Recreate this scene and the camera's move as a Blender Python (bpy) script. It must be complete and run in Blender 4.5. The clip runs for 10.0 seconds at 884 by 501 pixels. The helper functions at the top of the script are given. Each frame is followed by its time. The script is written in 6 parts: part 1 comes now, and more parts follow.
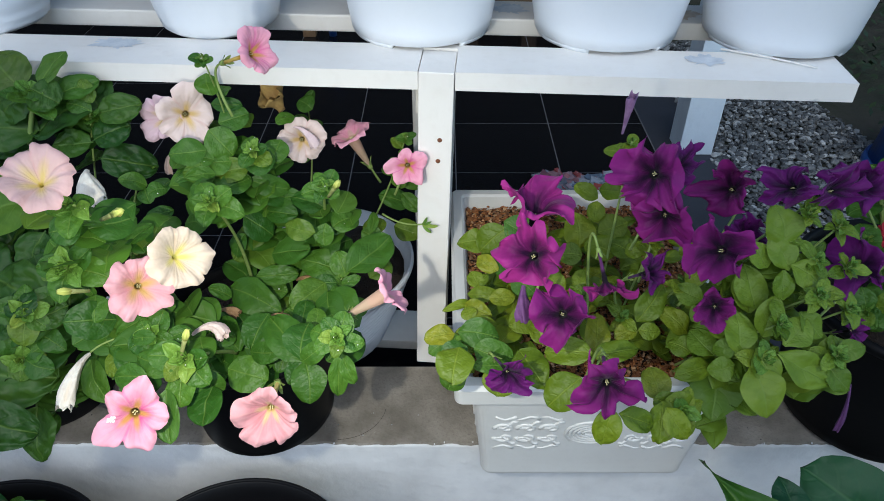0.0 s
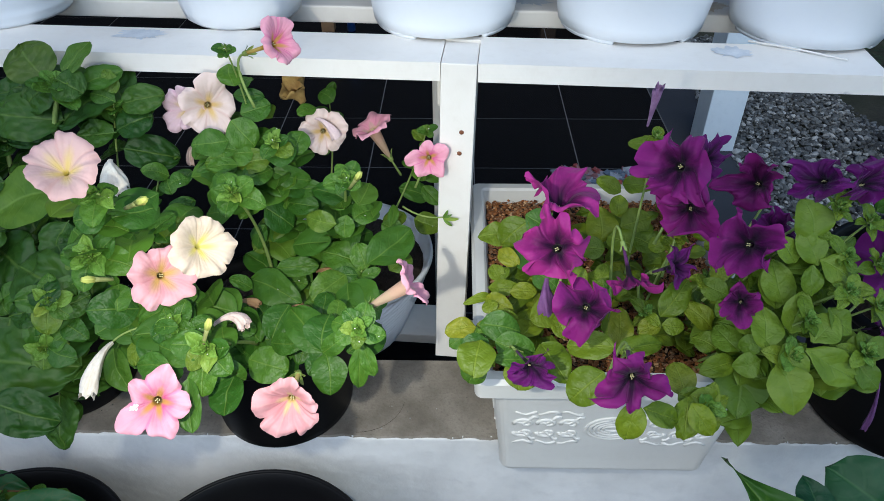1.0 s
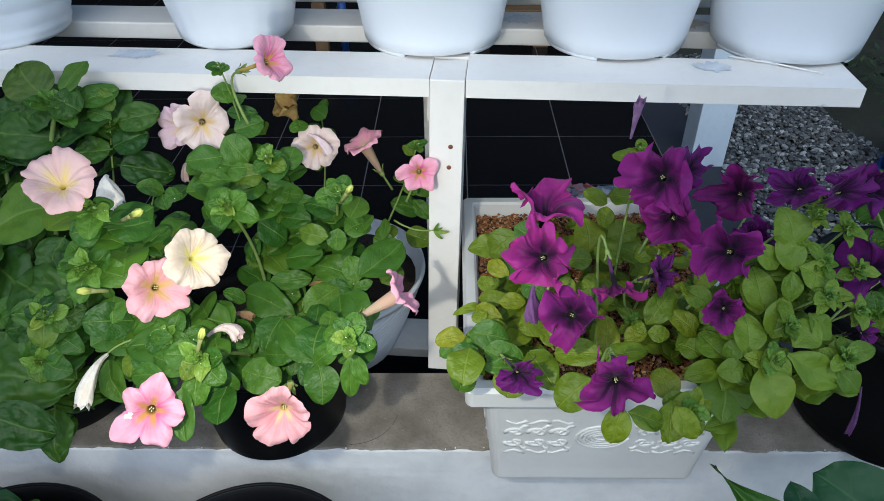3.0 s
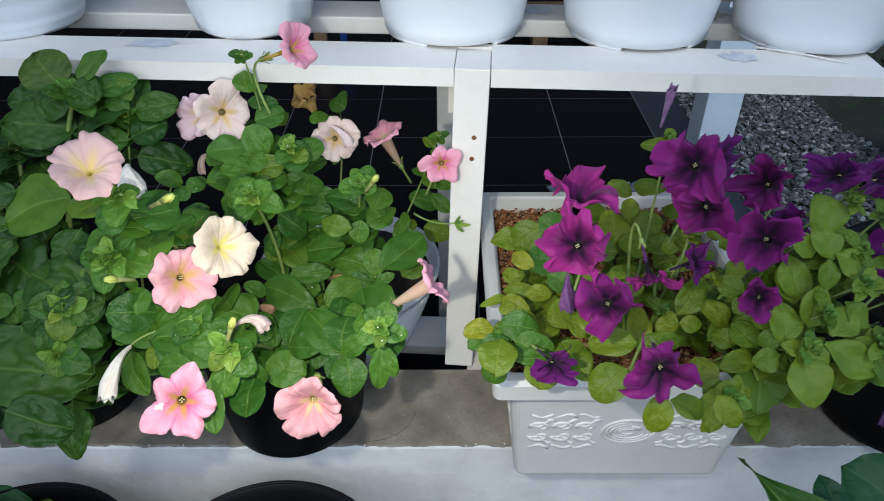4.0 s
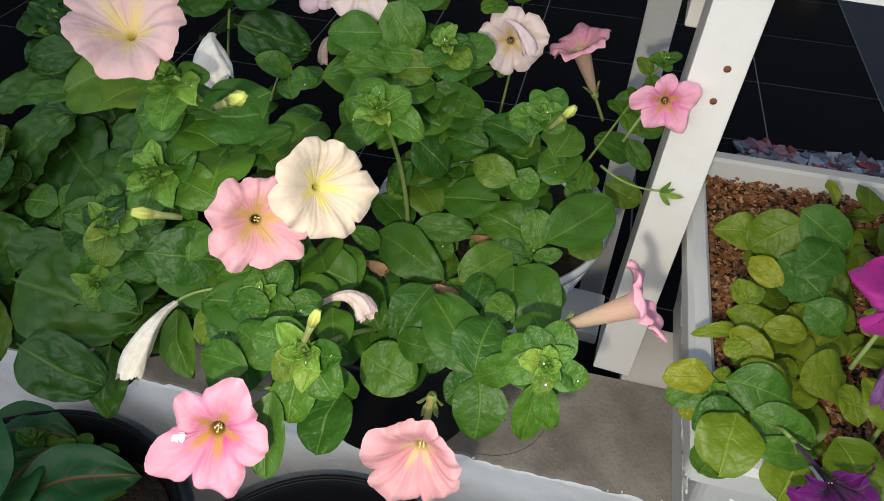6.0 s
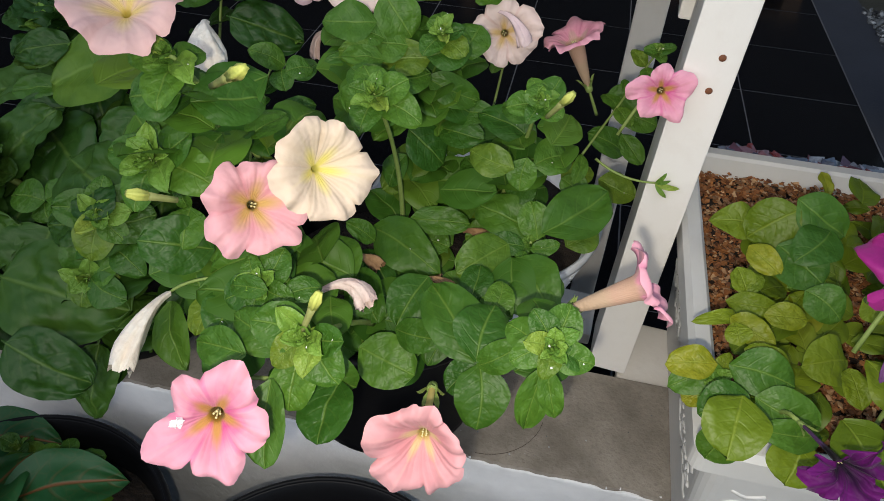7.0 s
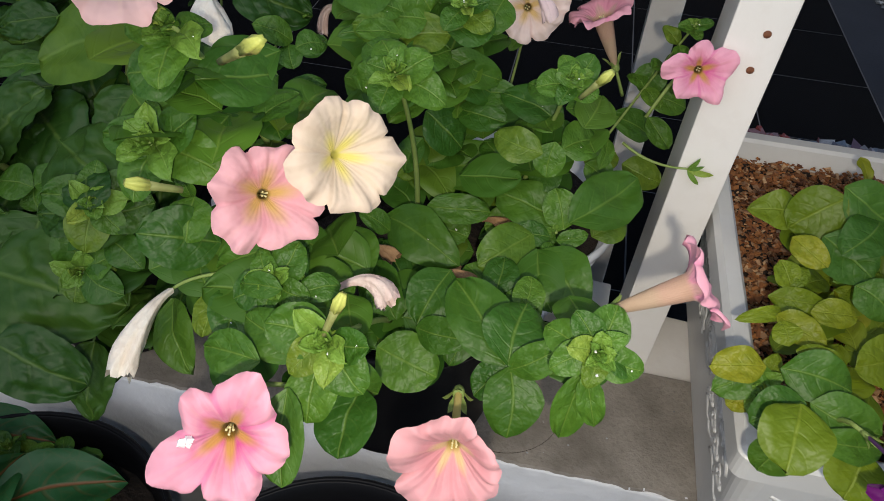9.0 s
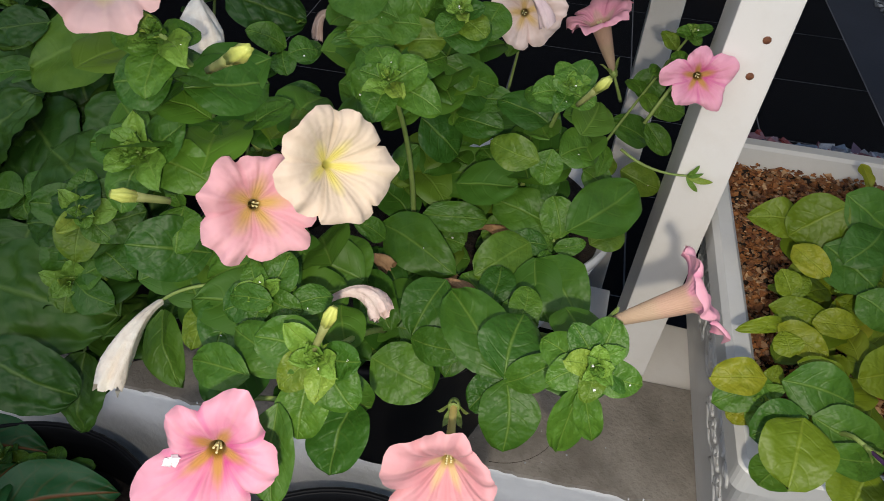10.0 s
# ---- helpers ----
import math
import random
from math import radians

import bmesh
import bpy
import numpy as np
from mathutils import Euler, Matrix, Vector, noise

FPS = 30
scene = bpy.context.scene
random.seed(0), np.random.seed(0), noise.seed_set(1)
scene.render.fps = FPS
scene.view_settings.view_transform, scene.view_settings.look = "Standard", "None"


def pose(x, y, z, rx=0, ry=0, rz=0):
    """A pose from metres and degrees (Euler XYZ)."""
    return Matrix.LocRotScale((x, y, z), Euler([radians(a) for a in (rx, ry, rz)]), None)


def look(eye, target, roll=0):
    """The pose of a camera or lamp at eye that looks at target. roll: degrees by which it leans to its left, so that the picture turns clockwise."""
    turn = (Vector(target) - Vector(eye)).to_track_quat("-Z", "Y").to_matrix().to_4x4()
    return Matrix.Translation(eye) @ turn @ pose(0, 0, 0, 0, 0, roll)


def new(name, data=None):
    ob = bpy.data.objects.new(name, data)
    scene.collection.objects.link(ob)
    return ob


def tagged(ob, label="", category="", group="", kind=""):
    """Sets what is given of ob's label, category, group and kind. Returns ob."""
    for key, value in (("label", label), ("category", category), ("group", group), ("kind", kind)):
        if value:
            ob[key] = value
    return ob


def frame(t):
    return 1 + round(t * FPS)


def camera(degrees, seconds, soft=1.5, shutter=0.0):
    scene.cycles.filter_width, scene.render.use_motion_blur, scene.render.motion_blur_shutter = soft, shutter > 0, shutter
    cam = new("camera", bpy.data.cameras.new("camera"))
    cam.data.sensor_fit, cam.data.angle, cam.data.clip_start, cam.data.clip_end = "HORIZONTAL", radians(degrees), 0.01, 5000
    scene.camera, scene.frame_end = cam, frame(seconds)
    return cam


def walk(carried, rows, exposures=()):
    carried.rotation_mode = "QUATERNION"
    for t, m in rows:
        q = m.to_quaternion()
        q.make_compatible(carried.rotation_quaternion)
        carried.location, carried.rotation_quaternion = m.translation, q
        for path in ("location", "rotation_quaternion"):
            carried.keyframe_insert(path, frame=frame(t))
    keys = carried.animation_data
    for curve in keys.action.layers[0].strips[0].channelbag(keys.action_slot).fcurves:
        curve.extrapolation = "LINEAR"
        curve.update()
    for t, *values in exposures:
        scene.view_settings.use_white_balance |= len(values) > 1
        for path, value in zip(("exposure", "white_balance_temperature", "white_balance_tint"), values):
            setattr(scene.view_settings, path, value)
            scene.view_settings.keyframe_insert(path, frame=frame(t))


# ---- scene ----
cam = camera(65.1, 10.0, soft=0.5, shutter=0.5)
METRES, EYE, TILT, LEAN, TURN = 0.45, 0.745, -38.0, 0.0, 0.0
ROWS = [
    (0.0, 0.0, 0.0, 0.0, 0.0, -0.0, 0.0),
    (0.5, -0.0146, 0.0213, 0.0003, 0.56, -0.37, -0.49),
    (1.0, -0.0147, 0.0099, -0.01, 1.24, -0.27, -0.48),
    (1.5, -0.0084, -0.0113, -0.0158, 0.75, 0.43, -0.14),
    (2.0, 0.014, -0.0134, -0.0163, 0.67, 0.83, 0.42),
    (3.5, -0.026, -0.017, -0.0426, 1.05, 1.64, -0.15),
    (4.0, -0.0817, 0.0026, -0.0637, 0.2, 1.84, 0.13),
    (4.5, -0.1493, 0.1299, -0.0404, 3.47, -0.14, -2.93),
    (5.0, -0.1803, 0.3803, 0.0449, 6.58, -4.02, -6.83),
    (5.5, -0.2071, 0.5074, 0.0813, 9.02, -6.18, -8.81),
    (6.0, -0.2243, 0.5398, 0.0213, 10.08, -5.81, -9.93),
    (7.5, -0.2513, 0.5485, -0.0253, 8.21, -4.13, -9.42),
    (8.0, -0.2654, 0.5579, -0.0286, 8.26, -4.77, -9.36),
    (8.5, -0.2769, 0.5853, -0.0296, 8.0, -5.54, -9.55),
    (9.0, -0.2975, 0.6212, -0.0201, 8.12, -5.81, -9.68),
    (9.5, -0.3092, 0.6358, -0.0135, 8.38, -5.79, -9.84),
    (10.0, -0.295, 0.6383, -0.0116, 8.09, -5.56, -9.62),
]
walk(cam, [(t, pose(0, 0, EYE, TILT, LEAN, TURN) @ pose(METRES * x, METRES * y, METRES * z, 90 + pitch, roll, yaw)) for t, x, y, z, yaw, pitch, roll in ROWS],
     exposures=[(0.0, 0.30, 5930, 3), (0.6, 0.39, 5930, 3), (2.2, 0.36, 5930, 3), (3.5, 0.27, 5930, 3), (4.0, 0.25, 5960, 3), (4.4, 0.36, 6000, 3), (5.5, 0.27, 6350, 5), (6.2, 0.11, 6450, 6), (7.3, 0.06, 6500, 8), (10.0, -0.04, 6520, 9)])

# ---- light: a dull sky, a soft sun, and a fixed warm spot standing in for the camera's flash ----
world = bpy.data.worlds.new("sky")
scene.world = world
world.use_nodes = True
wn = world.node_tree.nodes
sky = wn.new("ShaderNodeTexSky")
sky.sky_type = "NISHITA"
sky.sun_disc = False
sky.sun_elevation = radians(38)
sky.sun_rotation = radians(200)
world.node_tree.links.new(sky.outputs[0], wn["Background"].inputs[0])
wn["Background"].inputs[1].default_value = 0.175

sun = new("sun", bpy.data.lights.new("sun", "SUN"))
sun.data.energy, sun.data.angle, sun.data.color = 0.5, radians(30), (1.0, 0.97, 0.93)
sun.matrix_world = look((0.6, -2.0, 4.0), (0, 0.6, 0))

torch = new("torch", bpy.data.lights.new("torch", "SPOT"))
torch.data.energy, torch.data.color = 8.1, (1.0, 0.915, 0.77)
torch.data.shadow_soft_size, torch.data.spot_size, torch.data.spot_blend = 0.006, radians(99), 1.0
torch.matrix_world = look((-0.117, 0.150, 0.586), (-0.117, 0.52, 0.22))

# ---- materials ----


def nodes_of(name):
    m = bpy.data.materials.new(name)
    m.use_nodes = True
    nt = m.node_tree
    return m, nt, nt.nodes["Principled BSDF"]


def link(nt, a, b):
    nt.links.new(a, b)


def mixed(nt, fac, a, b):
    """A colour mix: fac, a and b are sockets or values."""
    n = nt.nodes.new("ShaderNodeMix")
    n.data_type = "RGBA"
    for sock, v in ((n.inputs[0], fac), (n.inputs[6], a), (n.inputs[7], b)):
        if hasattr(v, "links"):
            link(nt, v, sock)
        elif isinstance(v, (int, float)):
            sock.default_value = v
        else:
            sock.default_value = (*v, 1)
    return n.outputs[2]


def math_node(nt, op, a, b=0.0, clamp=False):
    n = nt.nodes.new("ShaderNodeMath")
    n.operation, n.use_clamp = op, clamp
    for sock, v in ((n.inputs[0], a), (n.inputs[1], b)):
        if hasattr(v, "links"):
            link(nt, v, sock)
        else:
            sock.default_value = v
    return n.outputs[0]


def noise_node(nt, scale, detail=4.0, rough=0.55, coord="Object", distort=0.0):
    n = nt.nodes.new("ShaderNodeTexNoise")
    n.inputs["Scale"].default_value, n.inputs["Detail"].default_value = scale, detail
    n.inputs["Roughness"].default_value, n.inputs["Distortion"].default_value = rough, distort
    c = nt.nodes.new("ShaderNodeTexCoord")
    link(nt, c.outputs[coord], n.inputs["Vector"])
    return n.outputs["Fac"]


def step_node(nt, v, lo, hi):
    n = nt.nodes.new("ShaderNodeMapRange")
    n.clamp = True
    n.inputs[1].default_value, n.inputs[2].default_value = lo, hi
    link(nt, v, n.inputs[0])
    return n.outputs[0]


def bumped(nt, bsdf, h, strength, dist):
    b = nt.nodes.new("ShaderNodeBump")
    b.inputs["Strength"].default_value, b.inputs["Distance"].default_value = strength, dist
    link(nt, h, b.inputs["Height"])
    link(nt, b.outputs[0], bsdf.inputs["Normal"])


def surface(name, base, dark, rough=0.5, scale=6.0, fine=90.0, amount=0.5, bump=0.15, dist=0.002, gloss=0.5, metal=0.0, spots=None):
    """Two scales of variation over a base colour; spots: colour, scale, threshold of scattered stains."""
    m, nt, b = nodes_of(name)
    big, small = noise_node(nt, scale), noise_node(nt, fine, 6.0)
    f = math_node(nt, "MULTIPLY", step_node(nt, big, 0.35, 0.7), amount)
    c = mixed(nt, f, base, dark)
    c = mixed(nt, math_node(nt, "MULTIPLY", step_node(nt, small, 0.5, 0.75), amount * 0.5), c, dark)
    if spots:
        s = step_node(nt, noise_node(nt, spots[1], 5.0, 0.6), spots[2], spots[2] + 0.05)
        c = mixed(nt, s, c, spots[0])
    link(nt, c, b.inputs["Base Color"])
    b.inputs["Roughness"].default_value, b.inputs["Specular IOR Level"].default_value = rough, gloss
    b.inputs["Metallic"].default_value = metal
    bumped(nt, b, small, bump, dist)
    return m


def leaf_material(name, low, high, old, vein):
    """Blade colour between low and high from leaf to leaf, a lighter midrib and side veins laid along the blade."""
    m, nt, b = nodes_of(name)
    info = math_node(nt, "FRACT", math_node(nt, "ADD", nt.nodes.new("ShaderNodeObjectInfo").outputs["Random"], nt.nodes.new("ShaderNodeNewGeometry").outputs["Random Per Island"]))
    uv = nt.nodes.new("ShaderNodeUVMap")
    sep = nt.nodes.new("ShaderNodeSeparateXYZ")
    link(nt, uv.outputs[0], sep.inputs[0])
    u, v = sep.outputs[0], sep.outputs[1]
    across = math_node(nt, "ABSOLUTE", math_node(nt, "SUBTRACT", u, 0.5))
    c = mixed(nt, info, low, high)
    worn = step_node(nt, math_node(nt, "FRACT", math_node(nt, "MULTIPLY", info, 7.31)), 0.86, 1.0)
    c = mixed(nt, math_node(nt, "MULTIPLY", worn, 0.7), c, old)
    blot = step_node(nt, noise_node(nt, 3.0, 4.0), 0.38, 0.68)
    c = mixed(nt, math_node(nt, "MULTIPLY", blot, 0.55), c, low)
    rib = step_node(nt, across, 0.035, 0.008)
    bow = math_node(nt, "MULTIPLY", math_node(nt, "POWER", across, 1.6), 1.1)
    wave = math_node(nt, "SINE", math_node(nt, "MULTIPLY", math_node(nt, "SUBTRACT", v, bow), 31.0))
    side = math_node(nt, "MULTIPLY", step_node(nt, wave, 0.80, 1.0), step_node(nt, across, 0.46, 0.1))
    net = nt.nodes.new("ShaderNodeTexVoronoi")
    net.feature = "DISTANCE_TO_EDGE"
    net.inputs["Scale"].default_value = 8.5
    link(nt, nt.nodes.new("ShaderNodeTexCoord").outputs["Object"], net.inputs["Vector"])
    cell = step_node(nt, net.outputs["Distance"], 0.0, 0.30)
    mesh_vein = step_node(nt, net.outputs["Distance"], 0.07, 0.0)
    veins = math_node(nt, "MAXIMUM", math_node(nt, "MULTIPLY", rib, 0.32), math_node(nt, "MAXIMUM", math_node(nt, "MULTIPLY", side, 0.08), math_node(nt, "MULTIPLY", mesh_vein, 0.03)))
    c = mixed(nt, veins, c, vein)
    link(nt, c, b.inputs["Base Color"])
    b.inputs["Roughness"].default_value, b.inputs["Specular IOR Level"].default_value = 0.46, 0.27
    h = math_node(nt, "ADD", math_node(nt, "MULTIPLY", math_node(nt, "MAXIMUM", rib, math_node(nt, "MULTIPLY", side, 0.4)), -0.7), math_node(nt, "ADD", math_node(nt, "MULTIPLY", cell, 0.14), math_node(nt, "MULTIPLY", noise_node(nt, 4.5, 2.0), 3.6)))
    bumped(nt, b, h, 0.50, 0.0012)
    tr = nt.nodes.new("ShaderNodeBsdfTranslucent")
    link(nt, c, tr.inputs[0])
    mx = nt.nodes.new("ShaderNodeMixShader")
    mx.inputs[0].default_value = 0.12
    link(nt, b.outputs[0], mx.inputs[1])
    link(nt, tr.outputs[0], mx.inputs[2])
    link(nt, mx.outputs[0], nt.nodes["Material Output"].inputs[0])
    return m


def petal_material(name, edge, mid, throat, eye, streak, width=0.16, tube_color=(0.60, 0.40, 0.24), throat_shade=0.0):
    """Petal pigment along the radius (v of the map): eye, throat, mid, edge, with streaks that run out along the
    petals, and shading painted in round the throat.
    """
    m, nt, b = nodes_of(name)
    uv = nt.nodes.new("ShaderNodeUVMap")
    sep = nt.nodes.new("ShaderNodeSeparateXYZ")
    link(nt, uv.outputs[0], sep.inputs[0])
    u, v = sep.outputs[0], sep.outputs[1]
    ang = math_node(nt, "MULTIPLY", u, 2 * math.pi)
    five = math_node(nt, "COSINE", math_node(nt, "MULTIPLY", ang, 5.0))
    reach = math_node(nt, "ADD", v, math_node(nt, "MULTIPLY", five, -0.09))
    blot = noise_node(nt, 2.6, 5.0)
    c = mixed(nt, step_node(nt, v, 0.62, 0.98), mid, edge)
    c = mixed(nt, math_node(nt, "MULTIPLY", step_node(nt, blot, 0.44, 0.62), 0.6), c, edge)
    fine = math_node(nt, "SINE", math_node(nt, "ADD", math_node(nt, "MULTIPLY", ang, 35.0), math_node(nt, "MULTIPLY", blot, 6.0)))
    lines = math_node(nt, "MULTIPLY", step_node(nt, fine, 0.55, 1.0), step_node(nt, v, 1.0, 0.45))
    c = mixed(nt, math_node(nt, "MULTIPLY", lines, 0.14), c, streak)
    rib = math_node(nt, "MULTIPLY", step_node(nt, five, 0.965, 1.0), step_node(nt, v, 1.0, 0.5))
    c = mixed(nt, math_node(nt, "MULTIPLY", rib, 0.16), c, throat)
    seam = math_node(nt, "MULTIPLY", step_node(nt, five, -0.90, -1.0), step_node(nt, v, 0.45, 0.7))
    c = mixed(nt, math_node(nt, "MULTIPLY", seam, 0.40), c, streak)
    # blotchy ring in the streak colour: shade near the throat put into the petal
    ring = math_node(nt, "MULTIPLY", step_node(nt, v, 0.70, 0.50), step_node(nt, noise_node(nt, 1.6, 2.0), 0.42, 0.60))
    c = mixed(nt, math_node(nt, "MULTIPLY", ring, throat_shade), c, streak)
    c = mixed(nt, step_node(nt, reach, 0.45 + width, 0.42), c, throat)
    c = mixed(nt, step_node(nt, v, 0.43, 0.38), c, eye)
    c = mixed(nt, step_node(nt, v, 0.27, 0.22), c, tube_color)
    link(nt, c, b.inputs["Base Color"])
    b.inputs["Roughness"].default_value, b.inputs["Specular IOR Level"].default_value = 0.6, 0.2
    b.inputs["Sheen Weight"].default_value = 0.08
    bumped(nt, b, math_node(nt, "ADD", math_node(nt, "MULTIPLY", fine, 0.16), math_node(nt, "MULTIPLY", noise_node(nt, 2.6, 2.0), 4.0)), 0.4, 0.0012)
    tr = nt.nodes.new("ShaderNodeBsdfTranslucent")
    link(nt, c, tr.inputs[0])
    mx = nt.nodes.new("ShaderNodeMixShader")
    mx.inputs[0].default_value = 0.25
    link(nt, b.outputs[0], mx.inputs[1])
    link(nt, tr.outputs[0], mx.inputs[2])
    link(nt, mx.outputs[0], nt.nodes["Material Output"].inputs[0])
    return m


M_WHITE_WOOD = surface("white_painted_wood", (0.82, 0.785, 0.735), (0.63, 0.57, 0.50), 0.55, 5.0, 70.0, 0.35, 0.25, 0.002, spots=((0.45, 0.44, 0.45), 14.0, 0.70))
M_LEDGE_TOP = surface("grey_cement", (0.30, 0.265, 0.220), (0.125, 0.106, 0.082), 0.75, 16.0, 240.0, 1.0, 0.5, 0.002, spots=((0.40, 0.39, 0.37), 90.0, 0.70))
M_LEDGE_FACE = surface("white_limewash", (0.76, 0.755, 0.745), (0.50, 0.50, 0.50), 0.75, 9.0, 45.0, 0.6, 0.9, 0.003, spots=((0.38, 0.37, 0.36), 26.0, 0.71))
M_BLACK_POT = surface("black_plastic", (0.004, 0.004, 0.005), (0.008, 0.008, 0.008), 0.46, 8.0, 120.0, 0.6, 0.1, 0.001, 0.13)
M_WHITE_POT = surface("white_plastic", (0.78, 0.80, 0.83), (0.70, 0.72, 0.75), 0.38, 6.0, 140.0, 0.3, 0.05, 0.001)
M_PLANTER = surface("cream_white_plastic", (0.66, 0.65, 0.62), (0.52, 0.50, 0.465), 0.42, 9.0, 120.0, 0.35, 0.08, 0.001, spots=((0.42, 0.38, 0.33), 40.0, 0.74))
M_SOIL = surface("dark_soil", (0.035, 0.022, 0.014), (0.012, 0.008, 0.006), 0.95, 30.0, 160.0, 0.8, 1.0, 0.006)
M_TILE = surface("black_glazed_tile", (0.006, 0.006, 0.007), (0.011, 0.011, 0.012), 0.22, 3.0, 60.0, 0.5, 0.03, 0.001, 0.28)
M_GROUT = surface("pale_grout", (0.15, 0.15, 0.15), (0.10, 0.10, 0.10), 0.9, 9.0, 90.0, 0.5)
M_FLOOR_SHEEN = surface("floor_sheen", (0.036, 0.040, 0.050), (0.024, 0.027, 0.035), 0.85, 5.0, 110.0, 0.7, 0.4, 0.002)
M_POST = surface("weathered_white_paint", (0.72, 0.80, 0.85), (0.56, 0.64, 0.70), 0.6, 8.0, 90.0, 0.6, 0.3, 0.002)
M_GROUND = surface("dark_earth", (0.045, 0.04, 0.03), (0.02, 0.03, 0.012), 0.95, 2.0, 40.0, 0.8, 0.8, 0.01)
# near-black stand-in for shade, only on the added walls and roof
M_SHADE_WALL = surface("shade_black", (0.014, 0.015, 0.018), (0.009, 0.009, 0.011), 0.8, 2.0, 60.0, 0.5, 0.3)
M_RUST = surface("rusty_nail", (0.20, 0.07, 0.025), (0.09, 0.03, 0.015), 0.7, 300.0, 900.0, 0.8, 0.6, 0.0005)
M_BROWN_WOOD = surface("brown_wood", (0.22, 0.13, 0.06), (0.11, 0.06, 0.03), 0.6, 12.0, 90.0, 0.7, 0.4)
M_BLUE_PLASTIC = surface("blue_plastic", (0.02, 0.07, 0.26), (0.015, 0.05, 0.18), 0.4, 9.0, 90.0, 0.5)
M_STAMEN = surface("pale_stamen", (0.66, 0.62, 0.34), (0.50, 0.45, 0.18), 0.7, 400.0, 900.0, 0.5)
M_WHITEFLY = surface("white_waxy_speck", (0.85, 0.85, 0.85), (0.7, 0.7, 0.7), 0.8, 300.0, 900.0, 0.4)


def chips_material(name, colors, rough=0.85):
    """A colour of its own for each loose bit."""
    m, nt, b = nodes_of(name)
    r = nt.nodes.new("ShaderNodeNewGeometry").outputs["Random Per Island"]
    ramp = nt.nodes.new("ShaderNodeValToRGB")
    ramp.color_ramp.interpolation = "LINEAR"
    while len(ramp.color_ramp.elements) < len(colors):
        ramp.color_ramp.elements.new(0.5)
    for i, col in enumerate(colors):
        e = ramp.color_ramp.elements[i]
        e.position, e.color = i / (len(colors) - 1), (*col, 1)
    link(nt, r, ramp.inputs[0])
    n = noise_node(nt, 120.0, 5.0)
    c = mixed(nt, math_node(nt, "MULTIPLY", step_node(nt, n, 0.4, 0.75), 0.4), ramp.outputs[0], (0.02, 0.018, 0.016))
    link(nt, c, b.inputs["Base Color"])
    b.inputs["Roughness"].default_value = rough
    bumped(nt, b, n, 0.5, 0.002)
    return m


# near-black tones stand in for the shaded gaps between stones
M_GRAVEL = chips_material("grey_gravel", [(0.014, 0.015, 0.017), (0.17, 0.18, 0.18), (0.045, 0.048, 0.050), (0.46, 0.47, 0.46)])
M_HUSK = chips_material("brown_husk", [(0.21, 0.068, 0.018), (0.38, 0.150, 0.042), (0.12, 0.038, 0.013), (0.60, 0.37, 0.19)])
M_RAG = chips_material("rag_strips", [(0.10, 0.14, 0.20), (0.30, 0.36, 0.42), (0.30, 0.05, 0.04), (0.05, 0.06, 0.10), (0.42, 0.44, 0.46)])
M_GRASS = chips_material("dark_foliage", [(0.012, 0.03, 0.008), (0.03, 0.06, 0.014), (0.015, 0.04, 0.02)])

M_LEAF = leaf_material("petunia_leaf", (0.025, 0.086, 0.008), (0.084, 0.184, 0.018), (0.170, 0.230, 0.018), (0.22, 0.33, 0.06))
# petunia leaf colours darkened to offset the torch's light on the left plant
M_LEAF_DIMMED = leaf_material("dimmed_large_leaf", (0.016, 0.057, 0.007), (0.051, 0.114, 0.013), (0.120, 0.155, 0.015), (0.17, 0.26, 0.05))
M_LEAF_LIGHT = leaf_material("yellowing_leaf", (0.083, 0.136, 0.006), (0.178, 0.236, 0.012), (0.310, 0.290, 0.018), (0.27, 0.33, 0.04))
M_LEAF_DARK = leaf_material("glossy_dark_leaf", (0.014, 0.072, 0.020), (0.028, 0.110, 0.030), (0.04, 0.10, 0.02), (0.48, 0.050, 0.030))
M_LEAF_YOUNG = leaf_material("young_leaf", (0.085, 0.190, 0.024), (0.170, 0.290, 0.040), (0.30, 0.36, 0.05), (0.26, 0.38, 0.09))
M_LEAF_PALE = leaf_material("pale_downy_leaf", (0.082, 0.148, 0.009), (0.172, 0.255, 0.022), (0.20, 0.25, 0.02), (0.19, 0.28, 0.06))
M_LEAF_BROAD = leaf_material("broad_dark_leaf", (0.010, 0.055, 0.018), (0.022, 0.090, 0.028), (0.05, 0.10, 0.02), (0.07, 0.16, 0.05))
M_STEM = surface("green_stem", (0.25, 0.33, 0.085), (0.13, 0.21, 0.045), 0.6, 60.0, 300.0, 0.6, 0.3, 0.001)
M_BUD = surface("yellow_green_bud", (0.50, 0.52, 0.12), (0.30, 0.38, 0.07), 0.6, 80.0, 300.0, 0.6, 0.3, 0.001)
M_BUD_TUBE = surface("downy_bud_tube", (0.24, 0.25, 0.08), (0.15, 0.19, 0.05), 0.75, 80.0, 300.0, 0.7, 0.3, 0.001)
M_WILT = surface("withered_petal", (0.80, 0.76, 0.66), (0.62, 0.52, 0.42), 0.75, 60.0, 200.0, 0.8, 0.6, 0.002)
M_WILT_PINK = surface("withered_pink_petal", (0.76, 0.62, 0.56), (0.50, 0.30, 0.26), 0.75, 60.0, 200.0, 0.8, 0.6, 0.002)
M_WILT_GOLD = surface("withered_gold_petal", (0.55, 0.38, 0.13), (0.32, 0.18, 0.06), 0.75, 60.0, 200.0, 0.8, 0.6, 0.002)
